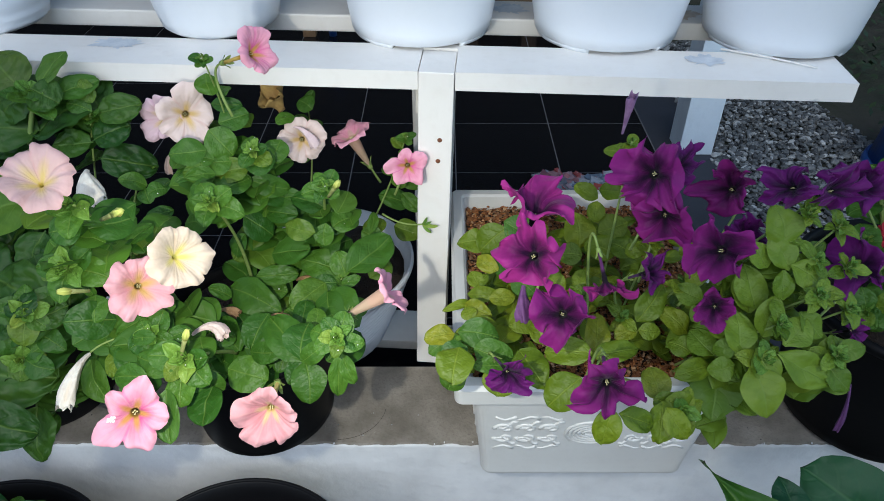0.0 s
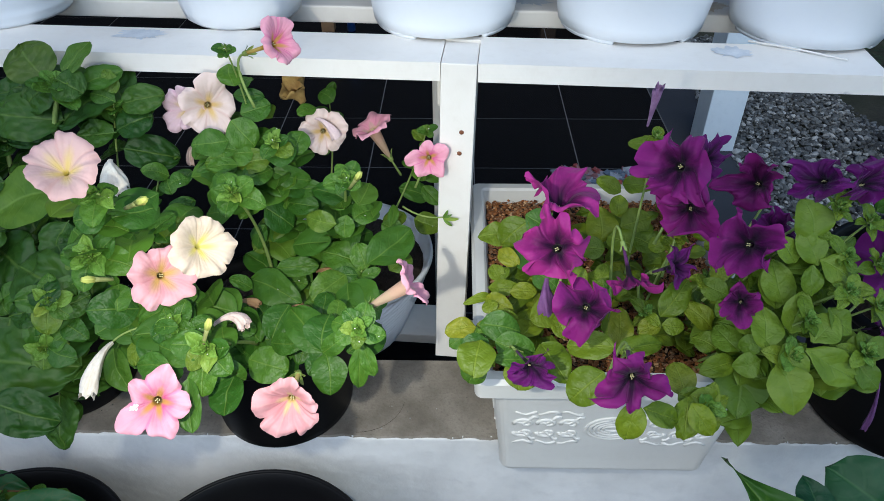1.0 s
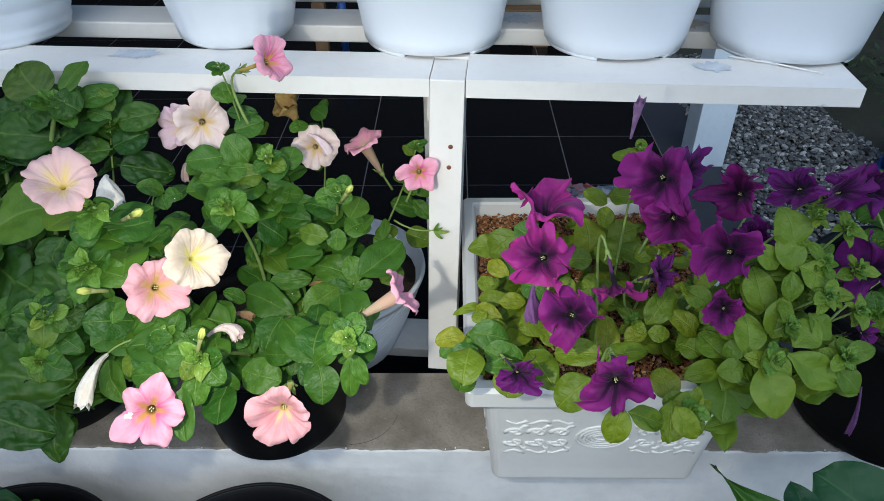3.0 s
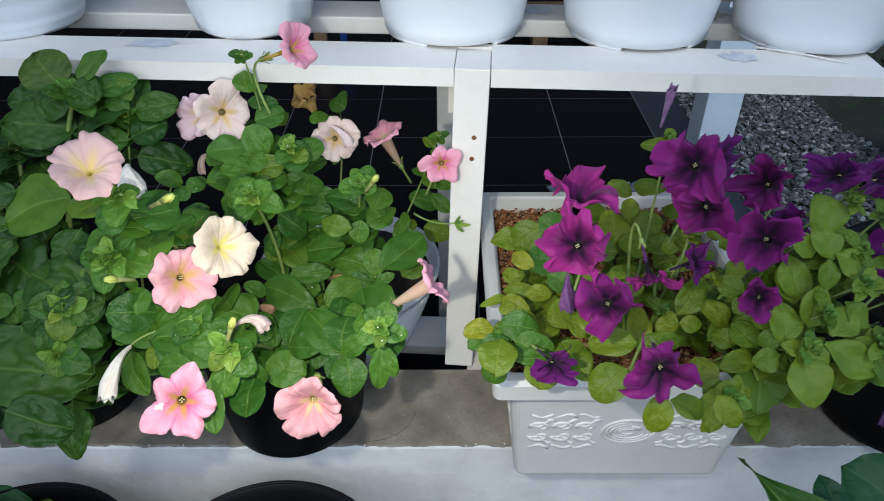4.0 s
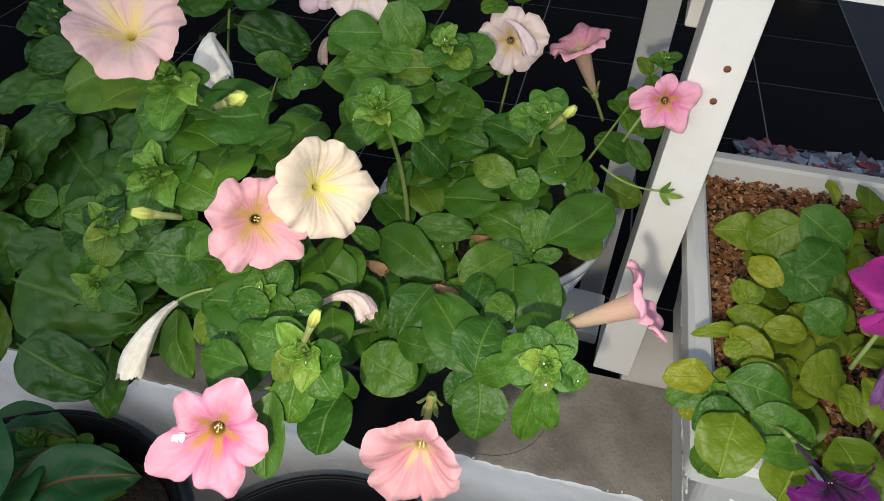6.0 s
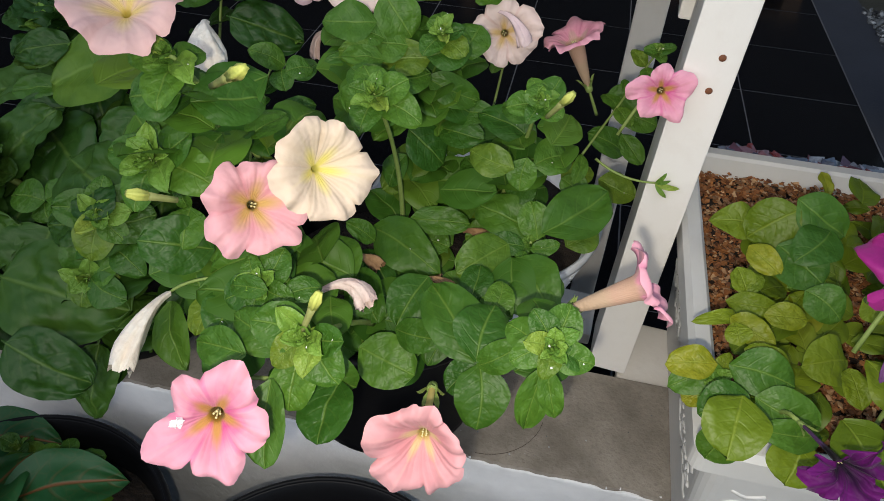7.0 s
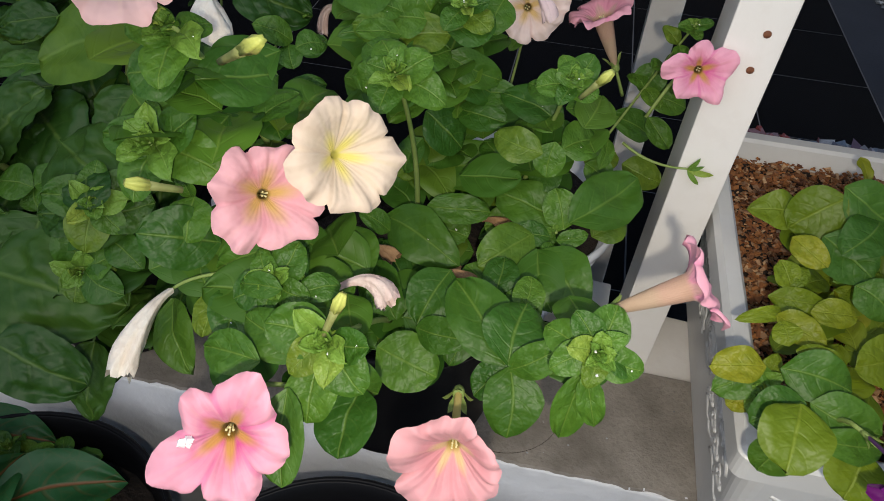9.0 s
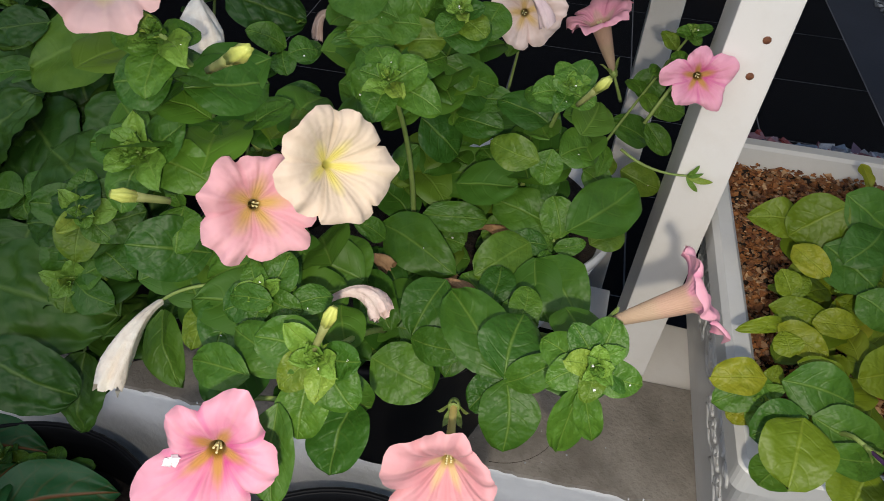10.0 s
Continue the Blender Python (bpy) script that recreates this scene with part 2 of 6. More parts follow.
M_WILT_LILAC = surface("crumpled_lilac_petal", (0.76, 0.60, 0.58), (0.55, 0.40, 0.43), 0.75, 60.0, 200.0, 0.8, 0.6, 0.002)
M_DRY = surface("dry_brown_leaf", (0.36, 0.21, 0.10), (0.17, 0.09, 0.04), 0.85, 80.0, 240.0, 0.8, 0.6, 0.002)
M_WILT_PURPLE = surface("withered_purple_petal", (0.15, 0.055, 0.17), (0.055, 0.016, 0.08), 0.75, 60.0, 200.0, 0.8, 0.6, 0.002)
M_WILT_FADED = surface("faded_lilac_petal", (0.40, 0.25, 0.42), (0.16, 0.06, 0.19), 0.75, 60.0, 200.0, 0.8, 0.6, 0.002)

PETALS = {
    "hot": petal_material("hot_pink_petal", (0.85, 0.40, 0.50), (0.81, 0.30, 0.43), (0.62, 0.32, 0.10), (0.40, 0.22, 0.02), (0.66, 0.06, 0.30), 0.12, (0.56, 0.40, 0.10), 0.8),
    "rose": petal_material("rose_petal", (0.82, 0.40, 0.49), (0.78, 0.32, 0.43), (0.66, 0.38, 0.36), (0.56, 0.36, 0.26), (0.66, 0.14, 0.32), 0.06, (0.52, 0.37, 0.25)),
    "pink": petal_material("pink_petal", (0.86, 0.46, 0.50), (0.84, 0.40, 0.45), (0.72, 0.46, 0.16), (0.50, 0.32, 0.05), (0.74, 0.28, 0.34), 0.22, (0.78, 0.64, 0.28)),
    "salmon": petal_material("salmon_petal", (0.80, 0.41, 0.43), (0.77, 0.33, 0.36), (0.78, 0.55, 0.30), (0.66, 0.48, 0.14), (0.70, 0.26, 0.28), 0.08, (0.78, 0.62, 0.20)),
    "pale": petal_material("pale_peach_petal", (0.86, 0.68, 0.62), (0.86, 0.69, 0.62), (0.80, 0.58, 0.26), (0.42, 0.28, 0.05), (0.78, 0.50, 0.44), 0.15, (0.50, 0.34, 0.10)),
    "lilac": petal_material("lilac_petal", (0.76, 0.54, 0.60), (0.78, 0.58, 0.62), (0.78, 0.60, 0.30), (0.42, 0.28, 0.05), (0.66, 0.36, 0.46), 0.15, (0.50, 0.34, 0.10)),
    "peach": petal_material("peach_petal", (0.78, 0.49, 0.47), (0.80, 0.56, 0.51), (0.84, 0.64, 0.26), (0.80, 0.62, 0.12), (0.78, 0.46, 0.42), 0.22, (0.80, 0.66, 0.16)),
    "cream": petal_material("cream_petal", (0.73, 0.59, 0.47), (0.74, 0.61, 0.46), (0.78, 0.68, 0.20), (0.72, 0.66, 0.14), (0.74, 0.57, 0.40), 0.16, (0.66, 0.60, 0.12)),
    "purple": petal_material("purple_petal", (0.230, 0.013, 0.170), (0.112, 0.005, 0.092), (0.014, 0.001, 0.018), (0.004, 0.001, 0.006), (0.045, 0.002, 0.05), 0.36, (0.10, 0.03, 0.12)),
    "magenta": petal_material("magenta_purple_petal", (0.350, 0.024, 0.215), (0.175, 0.008, 0.118), (0.022, 0.001, 0.026), (0.005, 0.001, 0.008), (0.075, 0.003, 0.07), 0.34, (0.12, 0.03, 0.13)),
    "violet": petal_material("dark_violet_petal", (0.130, 0.007, 0.135), (0.075, 0.004, 0.085), (0.010, 0.001, 0.016), (0.004, 0.001, 0.006), (0.022, 0.001, 0.03), 0.32, (0.08, 0.03, 0.11)),
    "red": petal_material("red_petal", (0.42, 0.02, 0.04), (0.36, 0.015, 0.03), (0.2, 0.01, 0.02), (0.05, 0.01, 0.01), (0.35, 0.01, 0.03), 0.12),
}

# ---- mesh helpers ----


def mesh_ob(name, bm, mat, smooth=True):
    me = bpy.data.meshes.new(name)
    bm.to_mesh(me)
    bm.free()
    me.materials.append(mat)
    if smooth:
        me.shade_smooth()
    return new(name, me)


def part(name, bm, mat, parent, label="", smooth=True):
    ob = mesh_ob(name, bm, mat, smooth)
    ob.parent = parent
    return tagged(ob, label)


def thing(name, at, label, category, group="", kind=""):
    ob = new(name)
    ob.empty_display_size = 0.05
    ob.location = at
    return tagged(ob, label, category, group, kind)


def raw_mesh(name, verts, faces, mat, smooth=False):
    me = bpy.data.meshes.new(name)
    me.from_pydata(verts, [], faces)
    me.materials.append(mat)
    if smooth:
        me.shade_smooth()
    return me


def box(bm, lo, hi, bevel=0.0, m=None):
    made = bmesh.ops.create_cube(bm, size=1.0)["verts"]
    c, s = [(a + b) / 2 for a, b in zip(lo, hi)], [b - a for a, b in zip(lo, hi)]
    for v in made:
        v.co = Vector([v.co[i] * s[i] + c[i] for i in range(3)])
    if bevel:
        edges = list({e for v in made for e in v.link_edges})
        r = bmesh.ops.bevel(bm, geom=edges, offset=bevel, segments=2, affect="EDGES", profile=0.6)
        made = list({v for f in r["faces"] for v in f.verts} | {v for v in made if v.is_valid})
    if m is not None:
        for v in made:
            v.co = m @ v.co
    return made


def lathe(bm, profile, seg=48, wave=None, at=(0, 0, 0), ring=False):
    """Turns (radius, height) pairs round z. wave(angle, height) scales the radius. ring: the profile closes on itself, with no lids."""
    rings = []
    for r, z in profile:
        loop = []
        for i in range(seg):
            a = 2 * math.pi * i / seg
            k = wave(a, z) if wave else 1.0
            loop.append(bm.verts.new((at[0] + r * k * math.cos(a), at[1] + r * k * math.sin(a), at[2] + z)))
        rings.append(loop)
    for a, b in zip(rings, rings[1:] + (rings[:1] if ring else [])):
        for i in range(seg):
            j = (i + 1) % seg
            bm.faces.new((a[i], a[j], b[j], b[i]))
    if not ring:
        bm.faces.new(rings[0][::-1])
        bm.faces.new(rings[-1])


def tube(bm, path, r0, r1=None, seg=7):
    """A round stem along a list of points, its radius running from r0 to r1."""
    r1 = r0 if r1 is None else r1
    pts = [Vector(p) for p in path]
    rings, side = [], None
    for i, p in enumerate(pts):
        d = (pts[min(i + 1, len(pts) - 1)] - pts[max(i - 1, 0)]).normalized()
        if side is None:
            side = d.cross(Vector((0.31, 0.22, 0.93))).normalized()
        side = (side - d * side.dot(d)).normalized()
        up = d.cross(side)
        r = r0 + (r1 - r0) * i / (len(pts) - 1)
        rings.append([bm.verts.new(p + side * (r * math.cos(2 * math.pi * k / seg)) + up * (r * math.sin(2 * math.pi * k / seg))) for k in range(seg)])
    for a, b in zip(rings, rings[1:]):
        for k in range(seg):
            j = (k + 1) % seg
            bm.faces.new((a[k], a[j], b[j], b[k]))
    bm.faces.new(rings[0][::-1])
    bm.faces.new(rings[-1])


def bend(a, b, c, n=9):
    a, b, c = Vector(a), Vector(b), Vector(c)
    return [a * (1 - t) ** 2 + b * (2 * t * (1 - t)) + c * t * t for t in (i / (n - 1) for i in range(n))]


def frame_of(at, along, up, size=1.0):
    """A pose whose y runs along, whose z is as near to up as can be."""
    y = Vector(along).normalized()
    z = Vector(up) - y * Vector(up).dot(y)
    if z.length < 1e-4:
        z = y.orthogonal()
    z.normalize()
    x = y.cross(z)
    m = Matrix((x, y, z)).transposed().to_4x4() @ Matrix.Diagonal((size, size, size, 1))
    m.translation = Vector(at)
    return m


# ---- leaves and flowers, one mesh a kind ----


DROOP = {}


def leaf_mesh(name, mat, seed, width=0.78, tip=1.0, curl=0.25, fold=0.18, ruffle=0.03, nu=15, nv=12, pucker=0.05, crinkle=0.006):
    """An ovate blade 1 long and about 0.8 wide: a short stalk, a sunken midrib, arched side veins with the blade swelling between them, a drooping tip and a wavy edge."""
    rnd = random.Random(seed)
    bm = bmesh.new()
    uvl = bm.loops.layers.uv.new("map")
    ph, bendy = rnd.uniform(0, 6.28), rnd.uniform(-0.07, 0.07)
    grid, tex = [], {}
    for i in range(nu + 1):
        u = (i / nu) ** 0.92
        q = min(1.0, max(0.0, (u - 0.05) / 0.95))
        w = 0.5 * width * max(0.0, math.sin(math.pi * q ** 0.86)) ** (0.47 * tip)
        w = max(w, 0.020 if u < 0.5 else 0.002)
        row = []
        for j in range(nv + 1):
            v = 2 * j / nv - 1
            a = abs(v)
            z = fold * a ** 1.2 * w - 0.45 * fold * a ** 3 * w - curl * u ** 2.2 + 0.05 * math.sin(math.pi * u)
            z += crinkle * math.cos(31.0 * (u - 0.26 * a ** 1.5 * w / 0.4) + seed) * min(1.0, 4 * q) * a * (1.35 - a)
            z += ruffle * a ** 2 * math.sin(9 * u + ph + (1.7 if v > 0 else 0))
            z += pucker * (noise.noise((v * 2.0 + seed, u * 3.8, seed * 0.7)) + (0.55 * noise.noise((v * 5.0 + seed, u * 9.0, seed * 0.3)) if nu > 16 else 0.0)) * min(1.0, 3 * q)
            edge = 1 + 0.03 * noise.noise((u * 7.0, seed * 1.3, v)) * a
            vert = bm.verts.new((v * w * edge + bendy * math.sin(math.pi * u), u, z))
            tex[vert] = (0.5 + 0.5 * v * min(1, w / (0.5 * width) + 0.3), u)
            row.append(vert)
        grid.append(row)
    for i in range(nu):
        for j in range(nv):
            f = bm.faces.new((grid[i][j], grid[i][j + 1], grid[i + 1][j + 1], grid[i + 1][j]))
            for lp in f.loops:
                lp[uvl].uv = tex[lp.vert]
    me = bpy.data.meshes.new(name)
    bm.to_mesh(me)
    bm.free()
    me.materials.append(mat)
    me.shade_smooth()
    DROOP[me.name] = (curl, width)
    return me


LEAVES = [leaf_mesh("petunia_leaf", M_LEAF, s, w, t, c, f, r) for s, w, t, c, f, r in
          ((1, 0.84, 1.0, 0.14, 0.12, 0.02), (2, 0.76, 1.1, 0.22, 0.18, 0.03), (3, 0.92, 0.9, 0.08, 0.08, 0.02), (4, 0.76, 1.15, 0.28, 0.16, 0.04), (5, 0.86, 1.0, 0.0, 0.20, 0.02), (6, 0.80, 1.0, -0.06, 0.26, 0.02))]
LEAVES_LARGE = [leaf_mesh("large_leaf", M_LEAF_DIMMED, s, w, t, c, f, r, 26, 20, 0.080, 0.014) for s, w, t, c, f, r in
                ((31, 0.86, 1.0, 0.16, 0.10, 0.035), (32, 0.78, 1.05, 0.26, 0.14, 0.04), (33, 0.92, 0.9, 0.10, 0.08, 0.03), (34, 0.82, 1.0, 0.02, 0.16, 0.04))]
LEAVES_LIGHT = [leaf_mesh("yellowing_leaf", M_LEAF_LIGHT, s, w, t, c, f, r) for s, w, t, c, f, r in
                ((11, 0.78, 1.0, 0.15, 0.18, 0.04), (12, 0.66, 1.2, 0.30, 0.28, 0.05), (13, 0.84, 0.9, 0.05, 0.14, 0.03), (14, 0.60, 1.3, 0.35, 0.22, 0.06))]
YOUNG = [leaf_mesh("young_leaf", M_LEAF_YOUNG, s, w, t, c, f, r, 9, 8, 0.09, 0.012) for s, w, t, c, f, r in ((15, 0.64, 1.1, 0.18, 0.40, 0.05), (16, 0.54, 1.2, -0.15, 0.5, 0.05), (17, 0.72, 1.0, 0.08, 0.3, 0.06))]
SLIVERS = [leaf_mesh("sliver_leaf", M_LEAF_YOUNG, 18, 0.26, 1.0, 0.10, 0.35, 0.02, 7, 4, 0.02, 0.0)]
LEAVES_BROAD = [leaf_mesh("broad_leaf", M_LEAF_BROAD, s, w, 1.5, c, f, r) for s, w, c, f, r in ((23, 0.50, 0.35, 0.35, 0.04), (24, 0.44, 0.22, 0.5, 0.05))]
LEAVES_LONG = [leaf_mesh("long_leaf", M_LEAF, 28, 0.52, 4.2, 0.12, 0.75, 0.07)]
LEAVES_ROUND = [leaf_mesh("round_leaf", M_LEAF_BROAD, 29, 0.80, 0.9, 0.22, 0.45, 0.04)]
LEAVES_PALE = [leaf_mesh("pale_leaf", M_LEAF_PALE, s, w, t, c, f, r) for s, w, t, c, f, r in ((25, 0.58, 1.5, 0.12, 0.30, 0.05), (26, 0.66, 1.4, 0.25, 0.22, 0.04), (27, 0.50, 1.6, -0.05, 0.40, 0.05))]
LEAVES_DARK = [leaf_mesh("glossy_leaf", M_LEAF_DARK, s, w, 1.5, c, f, r) for s, w, c, f, r in ((21, 0.66, 0.30, 0.2, 0.02), (22, 0.60, 0.18, 0.3, 0.03))]


def corolla_mesh(name, mat, seed, notch=0.15, blunt=0.5, ruffle=0.06, depth=0.40, warp=0.16, throat=0.12, dome=0.15, scallop=0.0, pleat=0.03, seg=90):
    """A petunia's trumpet of radius 1: a narrow tube behind, a flaring face of five lobes in front. blunt: low for round lobes, above 1 for a star."""
    rnd = random.Random(seed)
    bm = bmesh.new()
    uvl = bm.loops.layers.uv.new("map")
    ph, ph2 = rnd.uniform(0, 6.28), rnd.uniform(0, 6.28)
    lobes = [rnd.uniform(0.88, 1.06) for _ in range(5)]
    droop = [rnd.uniform(-1, 1) * ruffle * 1.3 for _ in range(5)]
    rings, tex = [], {}
    steps = [0, 0.12, 0.24, 0.34, 0.39, 0.42, 0.46, 0.51, 0.57, 0.64, 0.71, 0.78, 0.84, 0.89, 0.93, 0.96, 0.985, 1.0]
    for s in steps:
        ring = []
        for i in range(seg):
            a = 2 * math.pi * i / seg
            pos = (a / (2 * math.pi)) * 5 + 0.5
            k0, fr = int(pos) % 5, pos - int(pos)
            k5 = abs(math.cos(2.5 * a))
            if blunt > 0.9:
                k5 = 0.35 * k5 + 0.65 * (1 - 2 * abs(fr - 0.5))
            lobe, dr = lobes[k0], droop[k0] * math.sin(math.pi * fr) ** 0.6
            if s <= 0.4:
                r = 0.065 + (throat - 0.065) * (s / 0.4) ** (2.0 if throat < 0.15 else 0.8)
                z = -1.60 + 1.50 * (s / 0.4)
            else:
                q = (s - 0.4) / 0.6
                edge = lobe * (1 - notch * (1 - k5 ** blunt)) - scallop * math.cos(10 * a) + 0.008 * math.sin(21 * a + ph2) + 0.004 * math.sin(37 * a + ph)
                r = throat + (edge - throat) * q ** 0.95
                z = -0.10 + depth * (1 - (1 - q) ** 1.7) - 0.16 * q ** 4
                z += q ** 2 * (dr + ruffle * (0.5 * math.sin(10 * a + ph) + 0.35 * math.sin(15 * a + ph2) * q))
                z += dome * q * (1 - q * 0.5) * (k5 ** 0.5) - 0.07 * math.exp(-(math.cos(2.5 * a) / 0.12) ** 2) * q * (1.2 - q) + 0.030 * math.exp(-(math.sin(2.5 * a) / 0.10) ** 2) * q * (1.2 - q)
                z += pleat * q * (1.1 - q) * math.sin(13 * a + 2.0 * math.sin(3 * a + ph2) + ph)
            co = Vector((r * math.cos(a), r * math.sin(a), z))
            if s > 0.4:
                co += noise.noise_vector(co * 1.5 + Vector((seed * 3.7, 0, 0))) * (warp * q ** 1.5)
            vert = bm.verts.new(co)
            tex[vert] = (i / seg, s)
            ring.append(vert)
        rings.append(ring)
    for a, b in zip(rings, rings[1:]):
        for i in range(seg):
            j = (i + 1) % seg
            f = bm.faces.new((a[i], a[j], b[j], b[i]))
            for lp in f.loops:
                uu, vv = tex[lp.vert]
                lp[uvl].uv = (1.0 if (j == 0 and lp.vert in (a[j], b[j])) else uu, vv)
    me = bpy.data.meshes.new(name)
    bm.to_mesh(me)
    bm.free()
    me.materials.append(mat)
    me.shade_smooth()
    return me


def corolla_of(color, seed):
    """A trumpet of its own for each flower: stars for the bright pinks, crumpled lobes for the purples, round lobes for the rest."""
    r = random.Random(seed * 7 + 1)
    if color in ("hot", "rose"):
        v = (0.32 if seed == 200 else 0.24, 1.08 if seed == 200 else 0.92, 0.08, 0.30 if seed in (211, 214) else 0.50, 0.20, 0.26 if seed in (211, 214) else 0.11, 0.16)
    elif color in ("purple", "magenta", "violet", "red"):
        v = (r.uniform(0.18, 0.25), r.uniform(0.40, 0.62), r.uniform(0.17, 0.24), r.uniform(0.42, 0.62), 0.70, 0.13, 0.24, 0.016, 0.09)
    elif color == "salmon":
        v = (0.20, 0.50, 0.11, 0.58, 0.18, 0.095, 0.18, 0.012, 0.05)
    elif seed in (203, 204):
        v = (0.12, 0.30, 0.12, 0.58, 0.13, 0.06, 0.22, 0.012, 0.03)
    else:
        v = (r.uniform(0.12, 0.15), r.uniform(0.28, 0.36), r.uniform(0.08, 0.11), r.uniform(0.55, 0.66), 0.20, 0.095, 0.18, 0.022)
    return corolla_mesh("corolla", PETALS[color], seed, *v)


def stamen_mesh():
    bm = bmesh.new()
    for i in range(4):
        a = 2 * math.pi * i / 4 + 0.4
        p = Vector((0.020 + 0.050 * math.cos(a), 0.046 * math.sin(a), -0.05 - 0.04 * (i % 2)))
        tube(bm, [Vector((0, 0, -0.6)), p * 0.6 + Vector((0, 0, -0.2)), p], 0.012, 0.014, 5)
        bmesh.ops.create_icosphere(bm, subdivisions=1, radius=0.022, matrix=Matrix.Translation(p))
    me = bpy.data.meshes.new("stamen")
    bm.to_mesh(me)
    bm.free()
    me.materials.append(M_STAMEN)
    me.shade_smooth()
    return me


def calyx_mesh():
    """Five narrow sepals round a small cup; z runs towards the flower."""
    bm = bmesh.new()
    lathe(bm, [(0.02, -0.16), (0.07, -0.12), (0.085, -0.02), (0.075, 0.03)], 10)
    for i in range(5):
        a = 2 * math.pi * i / 5
        d = Vector((math.cos(a), math.sin(a), 0))
        side = Vector((-d.y, d.x, 0))
        rows = []
        for t in (0, 0.35, 0.7, 1.0):
            c = d * (0.07 + 0.13 * t) + Vector((0, 0, 0.0 + 0.34 * t - 0.14 * t * t))
            w = 0.05 * math.sin(math.pi * (0.2 + 0.78 * t))
            rows.append((bm.verts.new(c - side * w), bm.verts.new(c + d * 0.015), bm.verts.new(c + side * w)))
        for p, q in zip(rows, rows[1:]):
            for k in range(2):
                bm.faces.new((p[k], p[k + 1], q[k + 1], q[k]))
    me = bpy.data.meshes.new("calyx")
    bm.to_mesh(me)
    bm.free()
    me.materials.append(M_STEM)
    me.shade_smooth()
    return me


STAMEN, CALYX = stamen_mesh(), calyx_mesh()


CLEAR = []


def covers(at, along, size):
    """Whether a leaf here would hide a flower's face or a pot from the camera."""
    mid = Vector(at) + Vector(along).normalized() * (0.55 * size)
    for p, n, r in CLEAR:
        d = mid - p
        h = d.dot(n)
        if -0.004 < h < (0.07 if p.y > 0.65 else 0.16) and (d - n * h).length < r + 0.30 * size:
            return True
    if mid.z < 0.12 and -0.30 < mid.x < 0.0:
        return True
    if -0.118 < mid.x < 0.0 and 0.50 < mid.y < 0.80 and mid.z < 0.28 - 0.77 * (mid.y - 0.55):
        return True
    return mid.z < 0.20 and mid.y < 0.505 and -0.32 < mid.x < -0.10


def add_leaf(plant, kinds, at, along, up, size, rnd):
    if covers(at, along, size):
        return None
    ob = new("leaf", rnd.choice(kinds))
    ob.parent = plant
    ob.matrix_basis = frame_of(Vector(at) - plant.location, along, up, size)
    return ob


def blade(plant, kinds, row, rnd):
    """One leaf from its foot to its tip, in world metres, with its width; row: foot x, y, z, tip x, y, z, width."""
    foot, tip, wide = Vector(row[:3]), Vector(row[3:6]), row[6]
    me = rnd.choice(kinds)
    curl, width = DROOP[me.name]
    along = tip - foot
    size = along.length
    up = Vector((rnd.uniform(-0.22, 0.22), -0.62 + rnd.uniform(-0.2, 0.2), 0.75))
    y = along.normalized()
    z = (up - y * up.dot(y)).normalized()
    ob = new("leaf", me)
    ob.parent = plant
    ob.matrix_basis = frame_of(foot - plant.location, y + z * curl, up, size * 1.03) @ Matrix.Diagonal((min(2.0, 1.13 * wide / (width * size)), 1, 1, 1))
    return ob


def filling(plant, kinds, rows, count, size, seed, keep=lambda p: True):
    """The crowded lower leaves under and behind the outer ones, joined into one mesh."""
    rnd = random.Random(seed)
    bm = bmesh.new()
    made = tries = 0
    while made < count and tries < 9 * count:
        tries += 1
        r = rnd.choice(rows)
        at = Vector(r[:3]).lerp(Vector(r[3:6]), rnd.random()) + Vector((rnd.uniform(-0.02, 0.02), rnd.uniform(0.005, 0.03), -rnd.uniform(0.016, 0.05)))
        a = rnd.uniform(0, 2 * math.pi)
        along = Vector((math.cos(a), math.sin(a), rnd.uniform(-0.3, 0.3)))
        s = size * rnd.uniform(0.7, 1.15)
        foot = at - along.normalized() * s * 0.5
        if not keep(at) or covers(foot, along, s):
            continue
        m = frame_of(foot - plant.location, along, Vector((rnd.uniform(-0.35, 0.35), -0.35 + rnd.uniform(-0.3, 0.3), 1.0)), s)
        k = len(bm.verts)
        bm.from_mesh(rnd.choice(kinds))
        bm.verts.ensure_lookup_table()
        for v in bm.verts[k:]:
            v.co = m @ v.co
        made += 1
    return tagged(part("lower_foliage", bm, kinds[0].materials[0], plant), "crowded lower leaves", kind="stuff")


